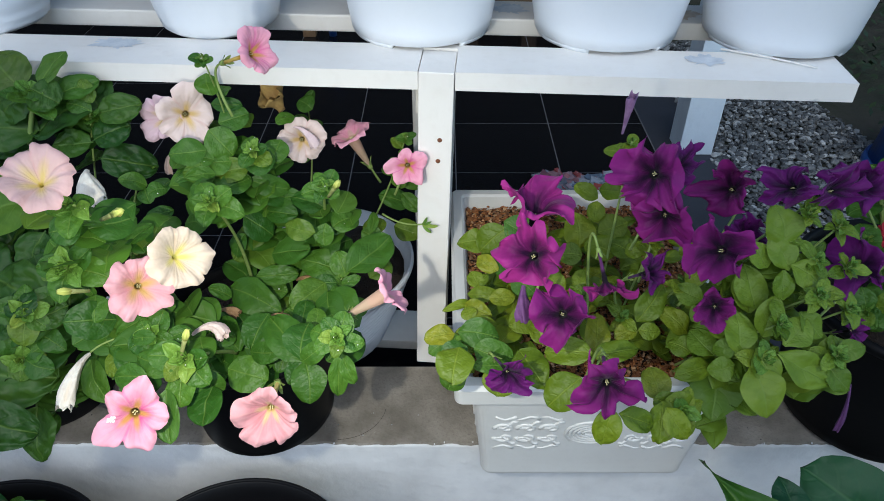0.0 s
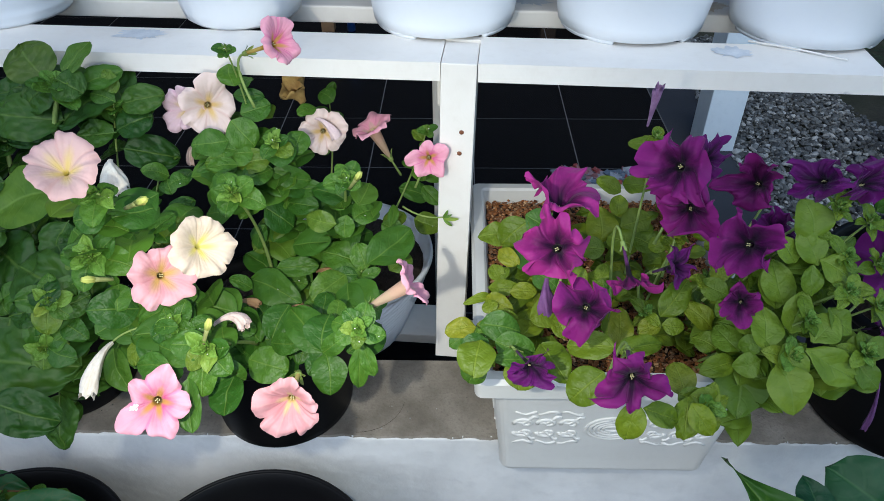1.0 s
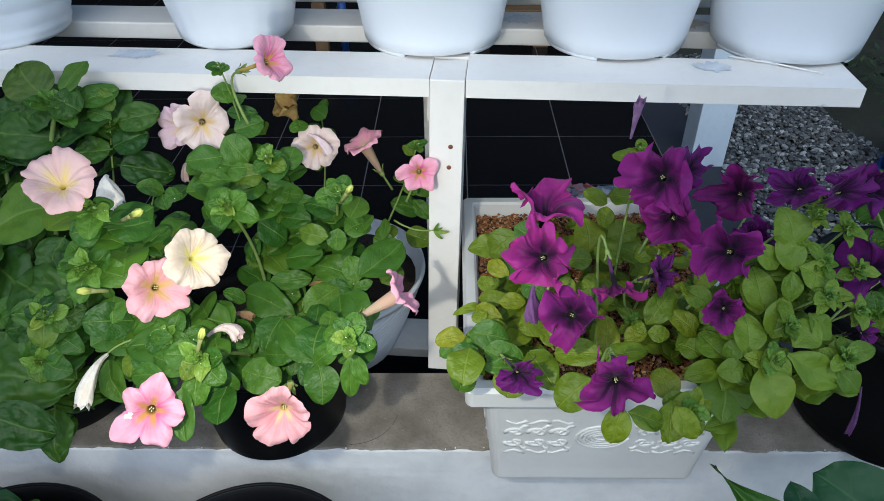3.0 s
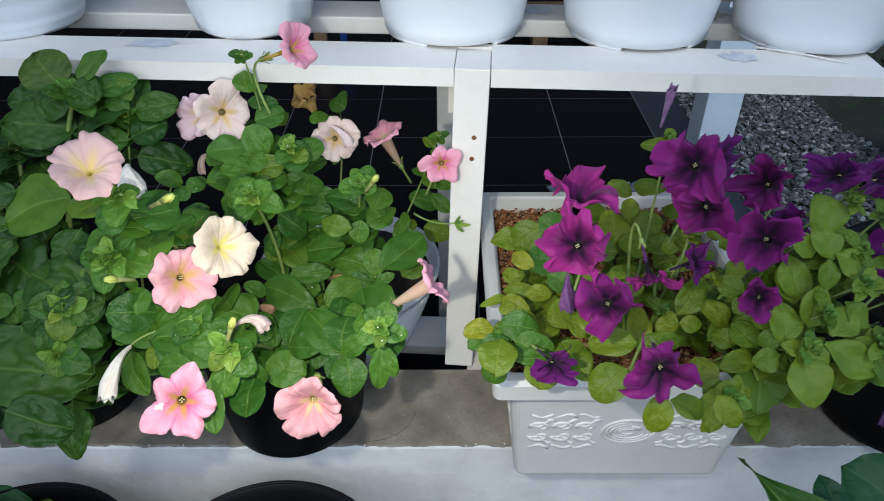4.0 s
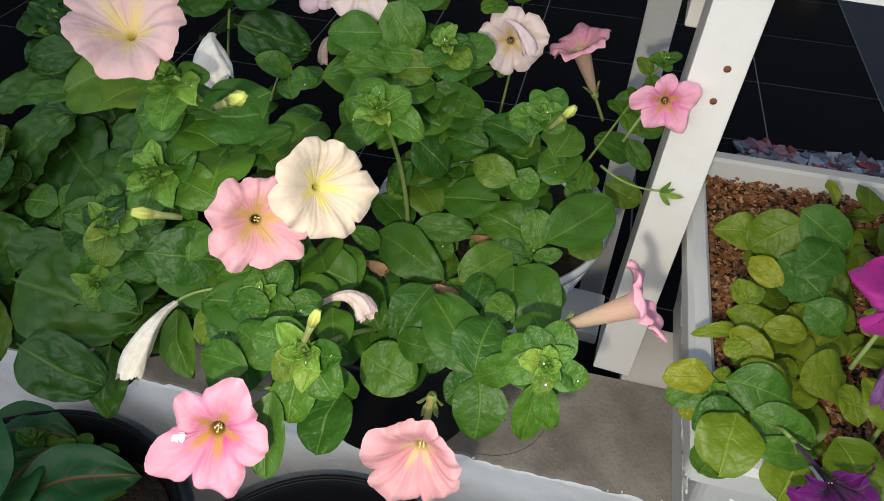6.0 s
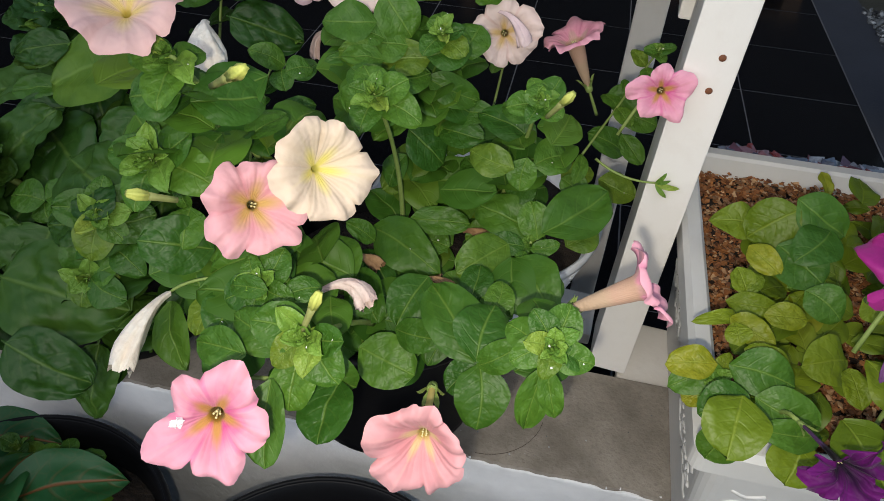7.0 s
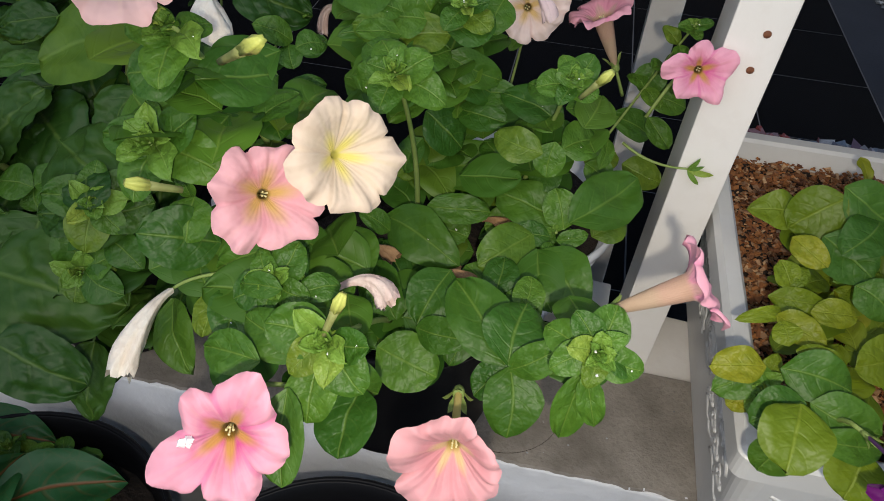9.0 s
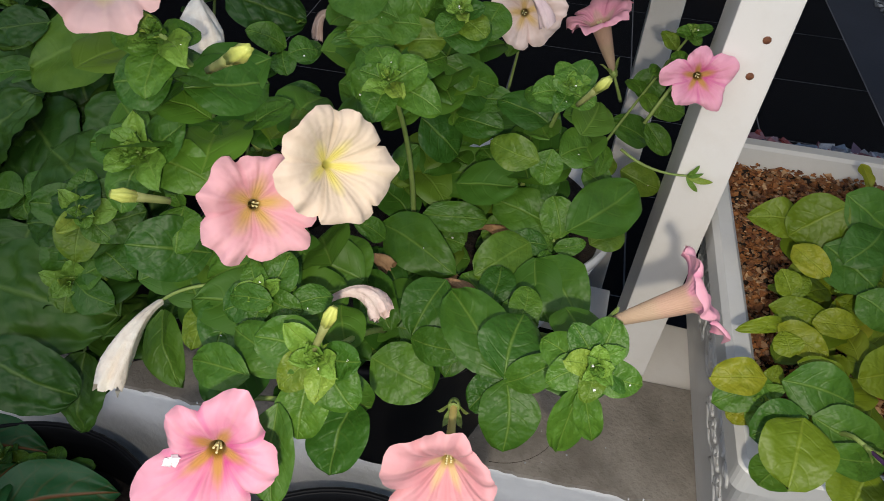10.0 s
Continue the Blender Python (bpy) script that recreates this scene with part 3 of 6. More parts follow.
def shoot(plant, kinds, tip, root, leaves, size, seed, lift=0.5, stem=0.0032, bare=0.25):
    """A leafy stem from root to tip, in world metres: leaves in turning pairs, largest at the middle, a tuft of small ones at the top."""
    rnd = random.Random(seed)
    tip, root = Vector(tip), Vector(root)
    knee = root.lerp(tip, 0.5) + Vector((0, 0, lift * 0.3 * (tip - root).length)) + Vector([rnd.uniform(-0.01, 0.01) for _ in range(3)])
    if lift < 0.2:
        knee = tip.lerp(root, 0.30) + Vector((0, 0.045, -0.035))
    path = bend(root, knee, tip, 12)
    bm = bmesh.new()
    tube(bm, [p - plant.location for p in path], stem, stem * 0.6)
    part("stem", bm, M_STEM, plant)
    turn = rnd.uniform(0, 360)
    pairs = max(2, (leaves + 1) // 2)
    for k in range(pairs if leaves else 0):
        u = bare + (0.97 - bare) * (k / (pairs - 1)) ** 0.85
        f = u * (len(path) - 1)
        i = min(int(f), len(path) - 2)
        p = path[i].lerp(path[i + 1], f - i)
        d = (path[i + 1] - path[i]).normalized()
        d = (d + Vector((0, -0.30, 0.60))).normalized()
        e1 = d.orthogonal().normalized()
        e2 = d.cross(e1)
        young = max(0.0, (u - 0.5) / 0.5)
        for half in range(2):
            a = radians(turn + k * 82 + 180 * half + rnd.uniform(-20, 20))
            out = e1 * math.cos(a) + e2 * math.sin(a)
            rise = 0.02 + 0.42 * young ** 1.5 + rnd.uniform(-0.18, 0.18)
            s = size * (1.04 - 0.42 * young ** 2.2) * rnd.uniform(0.82, 1.15)
            add_leaf(plant, kinds, p, out * math.cos(rise) + d * math.sin(rise), d - out * 0.15 + Vector((0, -0.2, 0.3)), s, rnd)
    d = (path[-1] - path[-2]).normalized()
    d = (d + Vector((0, -0.2, 0.4))).normalized()
    e1 = d.orthogonal().normalized()
    for k in range(15):
        f = k / 14
        a = radians(turn + 40 + 137.5 * k)
        out = e1 * math.cos(a) + d.cross(e1) * math.sin(a)
        open_ = 1.05 - 0.85 * f
        add_leaf(plant, kinds if k < 5 else YOUNG, path[-1] - d * (0.010 * (1 - f)), out * open_ + d * (1.12 - open_), d - out * 0.35, min(size, 0.062) * (0.60 - 0.46 * f ** 0.8) * rnd.uniform(0.85, 1.1), rnd)


def flower(plant, color, at, facing, across, seed, root=None, spin=None, label="", squash=1.0):
    """A corolla with stamens and calyx, its face centred at `at` and turned to `facing`; a stalk runs on to root."""
    rnd = random.Random(seed)
    at, n = Vector(at), Vector(facing).normalized()
    m = frame_of(at - plant.location, Vector((0, 0.6, 0.8)) - n * n.dot(Vector((0, 0.6, 0.8))), n, 1.0)
    m = m @ pose(0, 0, 0, 0, 0, rnd.uniform(0, 360) if spin is None else spin) @ Matrix.Diagonal((across / 2, across / 2 * squash, across / 2, 1))
    ob = new("flower", corolla_of(color, seed))
    ob.parent = plant
    ob.matrix_basis = m
    tagged(ob, label)
    if color not in ("cream", "peach"):
        st = new("stamen", STAMEN)
        st.parent = ob
    cx = new("calyx", CALYX)
    cx.parent = ob
    cx.matrix_basis = pose(0, 0, -1.57) @ Matrix.Diagonal((1.4, 1.4, 1.4, 1))
    if root is not None:
        back = at - n * (across * 0.5 * 1.75)
        root = Vector(root)
        bm = bmesh.new()
        tube(bm, [p - plant.location for p in bend(back, back - n * (0.4 * (root - back).length), root, 9)], 0.0012, 0.0016)
        part("stalk", bm, M_STEM, plant)
    return ob


def wilted(plant, mat, a, b, c, r, seed, label="withered flower"):
    """A collapsed trumpet: a crumpled tube from a over b to its ragged mouth at c."""
    rnd = random.Random(seed)
    path = bend(a, b, c, 11)
    bm = bmesh.new()
    rings, side = [], None
    for i, p in enumerate(path):
        t = i / 10
        d = (path[min(i + 1, 10)] - path[max(i - 1, 0)]).normalized()
        side = (side - d * side.dot(d)).normalized() if side else d.orthogonal().normalized()
        up = d.cross(side)
        rr = r * (0.22 + 0.9 * t ** 1.6 * (1 - 0.35 * t ** 6))
        ring = []
        for k in range(24):
            w = 2 * math.pi * k / 24
            q = rr * (1 + (0.20 * t + 0.10) * math.sin(4 * w + 2.5 * t + seed) + (0.14 * t + 0.05) * math.sin(9 * w - 4 * t + seed * 2) + rnd.uniform(-0.07, 0.07) * t)
            ring.append(bm.verts.new(p + side * (q * math.cos(w)) + up * (0.62 * q * math.sin(w)) + d * (rnd.uniform(-0.15, 0.35) * r * t ** 8) - plant.location))
        rings.append(ring)
    for x, y in zip(rings, rings[1:]):
        for k in range(24):
            bm.faces.new((x[k], x[(k + 1) % 24], y[(k + 1) % 24], y[k]))
    return part("withered_flower", bm, mat, plant, label)


def bud(plant, a, b, r, mat=None):
    """A closed bud from its foot a to its tip b."""
    a, b = Vector(a), Vector(b)
    path = [a.lerp(b, t) - plant.location for t in (0, 0.2, 0.42, 0.60, 0.82, 1.0)]
    side = (b - a).orthogonal().normalized()
    up = (b - a).normalized().cross(side)
    def husk(name, pts, widths, folds, m, parent):
        bm = bmesh.new()
        rings = []
        for n, (p, k) in enumerate(zip(pts, widths)):
            rings.append([bm.verts.new(p + (side * math.cos(w) + up * math.sin(w)) * (r * k * (1 + folds * math.sin(5 * w + 0.7 * n)))) for w in (2 * math.pi * i / 20 for i in range(20))])
        for x, y in zip(rings, rings[1:]):
            for k in range(20):
                bm.faces.new((x[k], x[(k + 1) % 20], y[(k + 1) % 20], y[k]))
        bm.faces.new(rings[-1])
        bm.faces.new(rings[0][::-1])
        return part(name, bm, m, parent)

    body = husk("bud", path[:4], (0.42, 0.46, 0.50, 0.62), 0.06, M_BUD_TUBE, plant)
    husk("tip", path[3:], (0.62, 0.80, 0.46), 0.20, mat or M_BUD, body)
    return body


# ---- the setting ----
FLOOR = -0.30
bm = bmesh.new()
bmesh.ops.create_grid(bm, x_segments=2, y_segments=2, size=60, matrix=Matrix.Translation((0, 0, FLOOR - 0.012)))
tagged(mesh_ob("ground", bm, M_GROUND, False), "bare dark earth round the terrace", "ground", kind="structure")

bm = bmesh.new()
box(bm, (-2.6, 0.56, FLOOR - 0.011), (0.643, 3.6, FLOOR - 0.0012))
floor_ob = tagged(mesh_ob("floor", bm, M_GROUT, False), "black glazed floor tiles with pale joints", "floor", kind="structure")

# dark blue-grey strip painted in for the sky's reflection in the tiles
bm = bmesh.new()
box(bm, (0.644, 0.9, FLOOR - 0.011), (0.80, 3.6, FLOOR - 0.0005))
tagged(mesh_ob("pavement", bm, M_FLOOR_SHEEN, False), "blue-grey strip beside the tiles, standing in for their sky reflection", "pavement", kind="structure")

# ledge: white washed front, grey cement top
ledge = thing("ledge", (0, 0.55, 0), "low white wall with a worn grey cement top", "ledge", kind="structure")
bm = bmesh.new()
box(bm, (-2.2, 0.0, FLOOR - 0.01), (2.2, 0.132, -0.004), 0.003)
part("wall_face", bm, M_LEDGE_FACE, ledge, "white limewashed wall face", False)
bm = bmesh.new()
rnd = random.Random(5)
n = 700
top, low = [], []
for i in range(n + 1):
    x = -2.2 + 4.4 * i / n
    y = 0.0015 + 0.0032 * noise.noise((x * 40, 0.3, 0)) + 0.0022 * noise.noise((x * 160, 2.3, 0))
    top.append((bm.verts.new((x, y, 0)), bm.verts.new((x, 0.132, 0))))
    low.append((bm.verts.new((x, y - 0.001, -0.0035)), bm.verts.new((x, 0.132, -0.0035))))
for i in range(n):
    bm.faces.new((top[i][0], top[i + 1][0], top[i + 1][1], top[i][1]))
    bm.faces.new((low[i][0], low[i + 1][0], top[i + 1][0], top[i][0]))
    bm.faces.new((top[i][1], top[i + 1][1], low[i + 1][1], low[i][1]))
part("cement_top", bm, M_LEDGE_TOP, ledge, "grey cement coat with a hairline crack", False)
bm = bmesh.new()
tube(bm, [(-0.135 + 0.06 * math.sin(t * 0.16), 0.006 + 0.058 * (1 - math.cos(t * 0.16)), 0.0) for t in range(10)], 0.0004, 0.0002, 4)
part("crack", bm, M_SOIL, ledge, "thin dark crack")

rnd = random.Random(17)
bm = bmesh.new()
for _ in range(36):
    x, w = rnd.uniform(-0.9, 0.9), rnd.uniform(0.0003, 0.0012)
    m = Matrix.Translation((x, rnd.uniform(-0.0005, 0.002), -0.0006)) @ pose(0, 0, 0, rnd.uniform(-20, 20), 0, rnd.uniform(-20, 20))
    box(bm, (-w, -0.0008, -0.001), (w, rnd.uniform(0.0003, 0.0012), 0.0009), 0.0, m)
tagged(part("paint_chip", bm, M_LEDGE_FACE, ledge, "white paint lapping over the edge", False), kind="stuff")

verts, faces = [], []
for _ in range(90):
    x, y, r = rnd.uniform(-0.75, 0.75), rnd.uniform(0.006, 0.126), rnd.uniform(0.0004, 0.0014)
    k = len(verts)
    verts += [(x + r * rnd.uniform(0.6, 1.3) * math.cos(a), y + r * rnd.uniform(0.6, 1.3) * math.sin(a), 0.0) for a in (0, 1.57, 3.14, 4.71)] + [(x, y, r * 0.8)]
    faces += [(k, k + 1, k + 4), (k + 1, k + 2, k + 4), (k + 2, k + 3, k + 4), (k + 3, k, k + 4)]
grit = new("grit", raw_mesh("grit", verts, faces, M_GRAVEL))
grit.parent = ledge
tagged(grit, "loose grit and paint crumbs on the cement", kind="stuff")

# near-black walls and roof added out of view to shut out the sky
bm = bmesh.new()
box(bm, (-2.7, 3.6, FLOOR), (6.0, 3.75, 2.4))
tagged(mesh_ob("wall_back", bm, M_SHADE_WALL, False), "unseen near-black wall added behind the terrace to keep it dark", "wall", kind="structure")
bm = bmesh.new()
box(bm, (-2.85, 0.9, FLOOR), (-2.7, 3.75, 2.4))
tagged(mesh_ob("wall_side", bm, M_SHADE_WALL, False), "unseen near-black side wall added to keep the terrace dark", "wall", kind="structure")
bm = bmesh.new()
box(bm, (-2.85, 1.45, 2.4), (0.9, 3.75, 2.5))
tagged(mesh_ob("ceiling", bm, M_SHADE_WALL, False), "unseen near-black slab added overhead to block the sky", "ceiling", kind="structure")

# unseen wall added behind the camera to darken reflections on the pots
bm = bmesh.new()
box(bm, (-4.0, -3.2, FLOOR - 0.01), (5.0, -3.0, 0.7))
tagged(mesh_ob("wall_front", bm, M_SHADE_WALL, False), "unseen near-black wall added behind the camera to cut low sky light", "wall", kind="structure")

# unseen wall added at the left to cut low sky light
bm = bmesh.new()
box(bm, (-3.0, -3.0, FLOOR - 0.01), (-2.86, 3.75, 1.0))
tagged(mesh_ob("wall_left", bm, M_SHADE_WALL, False), "unseen near-black wall added at the left to cut low sky light", "wall", kind="structure")

# square post at the terrace's edge
post = thing("terrace_post", (0.752, 1.85, FLOOR), "weathered pale blue-white square post beside the gravel", "post", kind="structure")
bm = bmesh.new()
box(bm, (-0.050, -0.05, 0.0), (0.050, 0.05, 2.7), 0.003)
part("shaft", bm, M_POST, post, "", False)

# ---- white slatted plant stand ----
SHELF_TOP = 0.44
stand = thing("plant_stand", (-0.004, 0.70, 0.44), "white painted wooden plant stand with slatted shelf", "plant stand")
stand.rotation_euler = (0, 0, radians(-3.9))


def plank(x0, x1, y0, y1, z0, z1, name="shelf_board", notch=None):
    bm = bmesh.new()
    if notch:
        nx0, nx1, ny = notch
        outline = [(x0, y0), (nx0, y0), (nx0, ny), (nx1, ny), (nx1, y0), (x1, y0), (x1, y1), (x0, y1)]
        lo = [bm.verts.new((x, y, z0)) for x, y in outline]
        hi = [bm.verts.new((x, y, z1)) for x, y in outline]
        bm.faces.new(lo[::-1])
        bm.faces.new(hi)
        for i in range(8):
            j = (i + 1) % 8
            bm.faces.new((lo[i], lo[j], hi[j], hi[i]))
    else:
        box(bm, (x0, y0, z0), (x1, y1, z1), 0.0025)
    return part(name, bm, M_WHITE_WOOD, stand, "", False)


plank(-1.45, 0.437, 0.0, 0.076, -0.021, 0.0, notch=(-0.0222, 0.0182, 0.066))
plank(-1.45, 0.430, 0.166, 0.236, -0.022, 0.0)
plank(-1.45, 0.430, 0.330, 0.402, -0.021, 0.0)
plank(-0.033, 0.012, 0.068, 0.395, -0.085, -0.0225, "side_rail")
plank(-1.45, -0.030, 0.105, 0.180, -0.536, -0.517, "lower_board")
plank(-0.0, 0.42, -0.012, 0.075, -0.462, -0.446, "lower_board")

leg = mesh_ob("front_leg", (lambda b: (box(b, (-0.0195, -0.032, -0.44), (0.0195, 0.032, -0.001), 0.0015), b)[1])(bmesh.new()), M_WHITE_WOOD, False)
leg.parent = stand
leg.matrix_basis = Matrix(((1, 0, 0.047, -0.002), (0, 1, 0.045, 0.031), (0, 0, 1, 0), (0, 0, 0, 1)))
tagged(leg, "white leg with two rusty nail heads")
for x, z in ((0.0055, -0.081), (0.0040, -0.108)):
    bm = bmesh.new()
    lathe(bm, [(0.0, -0.001), (0.0025, -0.001), (0.0029, 0.0002), (0.0022, 0.0008), (0.0, 0.0009)], 9)
    nail = part("nail_head", bm, M_RUST, leg, "rusty nail head", True)
    nail.matrix_basis = pose(x, -0.0322, z, 90, 0, 0)
bm = bmesh.new()
box(bm, (-0.020, 0.0, -0.74), (0.018, 0.05, -0.022), 0.002)
back = part("back_leg", bm, M_WHITE_WOOD, stand, "", False)
back.matrix_basis = pose(-0.047, 0.33, 0)
for x in (-1.40,):
    bm = bmesh.new()
    box(bm, (x - 0.018, 0.30, -0.74), (x + 0.018, 0.35, -0.022), 0.002)
    part("back_leg", bm, M_WHITE_WOOD, stand, "", False)
bm = bmesh.new()
box(bm, (-1.42, 0.0, -0.44), (-1.383, 0.064, -0.022), 0.002)
part("front_leg", bm, M_WHITE_WOOD, stand, "", False)



def stain(x, y, w, d, seed, mat):
    """A thin ragged patch of bare grey where the paint has come off the shelf."""
    bm = bmesh.new()
    ring = []
    for i in range(90):
        a = 2 * math.pi * i / 90
        k = 0.72 + 0.3 * noise.noise((math.cos(a) * 2.2 + seed, math.sin(a) * 2.2, 0.5)) + 0.30 * noise.noise((math.cos(a) * 9, math.sin(a) * 7 + seed, 1.5))
        ring.append(bm.verts.new((x + w * k * math.cos(a), y + d * k * math.sin(a), 0.0006)))
    bm.faces.new(ring)
    part("paint_stain", bm, mat, stand, "worn grey patch in the paint", False)


M_STAIN = surface("bare_grey_patch", (0.52, 0.55, 0.59), (0.70, 0.72, 0.74), 0.4, 60.0, 200.0, 0.9, 0.2)
stain(-0.375, 0.055, 0.034, 0.020, 1, M_STAIN)
stain(0.292, 0.050, 0.026, 0.020, 4, M_STAIN)
stain(0.075, 0.202, 0.030, 0.022, 7, M_STAIN)
M_BROWN_PATCH = surface("brown_patch", (0.56, 0.42, 0.28), (0.72, 0.62, 0.50), 0.6, 50.0, 160.0, 0.9, 0.2)
stain(0.292, 0.198, 0.040, 0.024, 11, M_BROWN_PATCH)
stick = thing("stick", (0.36, 0.735, SHELF_TOP), "thin white stick lying on the shelf by the end pot", "stick")
bm = bmesh.new()
tube(bm, [(-0.045, 0.022, 0.0026), (0.0, 0.0, 0.0024), (0.042, -0.030, 0.0026)], 0.0013, 0.0009, 7)
part("shaft", bm, M_WHITE_WOOD, stick)

# ---- pots ----


def potted(name, at, profile, mat, label, wave=None, seg=64, soil=None, group="", rim=None):
    """A pot: an outer shell with wall thickness, its rolled rim, and the soil in it."""
    pot = thing(name, at, label, "plant pot", group)
    bm = bmesh.new()
    lathe(bm, profile, seg, wave)
    part("body", bm, mat, pot)
    if rim:
        bm = bmesh.new()
        lathe(bm, rim, seg, ring=True)
        part("rim", bm, mat, pot)
    if soil:
        bm = bmesh.new()
        r, z = soil
        lathe(bm, [(r, z - 0.01), (r, z), (r * 0.6, z + 0.004), (r * 0.2, z + 0.007), (0.0005, z + 0.006)], 32, lambda a, h: 1 + 0.01 * math.sin(7 * a))
        part("soil", bm, M_SOIL, pot, "dark crumbly soil")
    return pot


def shell(rb, rt, h, t=0.003, inner=None):
    """Outer wall up, over the lip, inner wall down."""
    steps = 14
    out = [(0.001, 0.0), (rb - 0.006, 0.0), (rb, 0.005)]
    out += [(rb + (rt - rb) * (i / steps) ** 0.95, 0.005 + (h - 0.005) * i / steps) for i in range(1, steps + 1)]
    out += [(rt - t * 0.5, h + 0.001), (rt - t, h)]
    inn = [(rb + (rt - rb) * (i / steps) - t, h * i / steps) for i in range(steps - 1, 1, -1)]
    return out + inn + [(0.001, h * 2 / steps)]


def rolled(r, z, w=0.006, h=0.012):
    return [(r - w * 0.5, z - h), (r + w * 0.6, z - h), (r + w, z - h * 0.5), (r + w * 0.8, z), (r, z + 0.002), (r - w * 0.5, z)]


potted("plant_pot", (-0.235, 0.615, 0), shell(0.088, 0.106, 0.165), M_BLACK_POT, "black plastic pot holding the pink petunia, on the ledge", soil=(0.100, 0.150), rim=rolled(0.106, 0.167), group="black pots")
potted("plant_pot", (-0.535, 0.645, 0), shell(0.080, 0.100, 0.155), M_BLACK_POT, "black plastic pot hidden under large petunia leaves", soil=(0.094, 0.142), rim=rolled(0.100, 0.157), group="black pots")
potted("plant_pot", (0.572, 0.622, 0), shell(0.108, 0.138, 0.20), M_BLACK_POT, "large black plastic pot beside the white planter", soil=(0.128, 0.18), rim=rolled(0.138, 0.202), group="black pots")
potted("plant_pot", (-0.235, 0.365, FLOOR - 0.01), shell(0.11, 0.148, 0.285, 0.004), M_BLACK_POT, "wide black pot with a thick rim standing on the ground", soil=(0.134, 0.22), rim=rolled(0.147, 0.287, 0.0035, 0.014), group="black pots")
potted("plant_pot", (-0.527, 0.357, FLOOR - 0.01), shell(0.115, 0.156, 0.282, 0.004), M_BLACK_POT, "wide black pot on the ground holding red-veined leaves", soil=(0.144, 0.235), rim=rolled(0.155, 0.284, 0.0035, 0.014), group="black pots")


def spiral(a, z):
    swell = max(0.0, min(1.0, (z - 0.004) / 0.006, (0.146 - z) / 0.012))
    return 1.0 + 0.034 * swell * (1 - abs(math.sin(20 * a - z * 300)))


profile = [(0.001, 0.0), (0.076, 0.0)] + [(0.078 + 0.056 * (i / 120) ** 0.85, 0.002 + 0.160 * i / 120) for i in range(121)] + [(0.131, 0.162), (0.078, 0.010), (0.001, 0.010)]
potted("plant_pot", (-0.181, 0.826, -0.077), profile, M_WHITE_POT, "white plastic pot with spiral flutes, behind the petunia", spiral, 416, soil=(0.122, 0.140), rim=rolled(0.134, 0.163, 0.004, 0.01))

# white pots on the shelf
SHELF = 0.44


def shelf_pot(x, y, rb, rt, h, kind, label):
    if kind == "ribbed":
        wave = lambda a, z: 1.0 + 0.016 * abs(math.sin(z * 150)) if z > 0.01 else 1.0
    elif kind == "faceted":
        wave = lambda a, z: 1.0 + (0.008 * abs(math.sin(11 * a)) if 0.012 < z < 0.045 else 0.004 * abs(math.sin(11 * a)))
    else:
        wave = None
    pot = thing("white_pot", (x, y, SHELF), label, "plant pot", "white pots on the shelf")
    bm = bmesh.new()
    prof = shell(rb, rt, h)
    if kind == "ribbed":
        steps = 70
        prof = [(0.001, 0.0), (rb - 0.004, 0.0)] + [(rb + (rt - rb) * i / steps, 0.004 + h * i / steps) for i in range(steps + 1)] + [(rt - 0.003, h), (rb, 0.03), (0.001, 0.03)]
    elif kind == "footed":
        prof = [(0.001, 0.0035), (rb - 0.006, 0.0035), (rb - 0.003, 0.0042)] + prof[2:]
    lathe(bm, prof, 110 if kind == "faceted" else 64, wave)
    part("body", bm, M_WHITE_POT, pot)
    bm = bmesh.new()
    lathe(bm, rolled(rt, h, 0.005, 0.014), 64, ring=True)
    part("rim", bm, M_WHITE_POT, pot)
    if kind == "footed":
        # three segments of foot ring with gaps between them
        for g in range(3):
            a0 = radians(-90 + 35 + 120 * g)
            bm = bmesh.new()
            ring = []
            for i in range(15):
                a = a0 + radians(62) * i / 14
                c, s = math.cos(a), math.sin(a)
                ring.append([bm.verts.new((r * c, r * s, z)) for r, z in ((rb - 0.010, 0.0), (rb - 0.0025, 0.0), (rb - 0.0015, 0.0055), (rb - 0.010, 0.0055))])
            for p, q in zip(ring, ring[1:]):
                for k in range(4):
                    bm.faces.new((p[k], q[k], q[(k + 1) % 4], p[(k + 1) % 4]))
            bm.faces.new(ring[0])
            bm.faces.new(ring[-1][::-1])
            part("foot", bm, M_WHITE_POT, pot)
    return pot


shelf_pot(-0.575, 0.864, 0.078, 0.120, 0.20, "ribbed", "white plastic pot with horizontal ribs on the shelf")
shelf_pot(-0.274, 0.857, 0.070, 0.108, 0.19, "faceted", "white plastic pot with faceted sides on the shelf")
shelf_pot(-0.025, 0.839, 0.084, 0.112, 0.20, "footed", "plain white plastic pot with cut foot ring on the shelf")
shelf_pot(0.196, 0.825, 0.084, 0.116, 0.20, "footed", "plain white plastic pot with cut foot ring on the shelf")
shelf_pot(0.396, 0.808, 0.084, 0.116, 0.20, "footed", "plain white plastic pot at the end of the shelf")

# ---- white planter with raised scrolls ----
PX, PY = (0.013, 0.330), (0.470, 0.842)
planter = thing("planter_box", ((PX[0] + PX[1]) / 2, (PY[0] + PY[1]) / 2, 0.0), "white plastic planter box with raised scroll pattern, overhanging the ledge", "planter")
HX, HY, TOP = (PX[1] - PX[0]) / 2, (PY[1] - PY[0]) / 2, 0.200


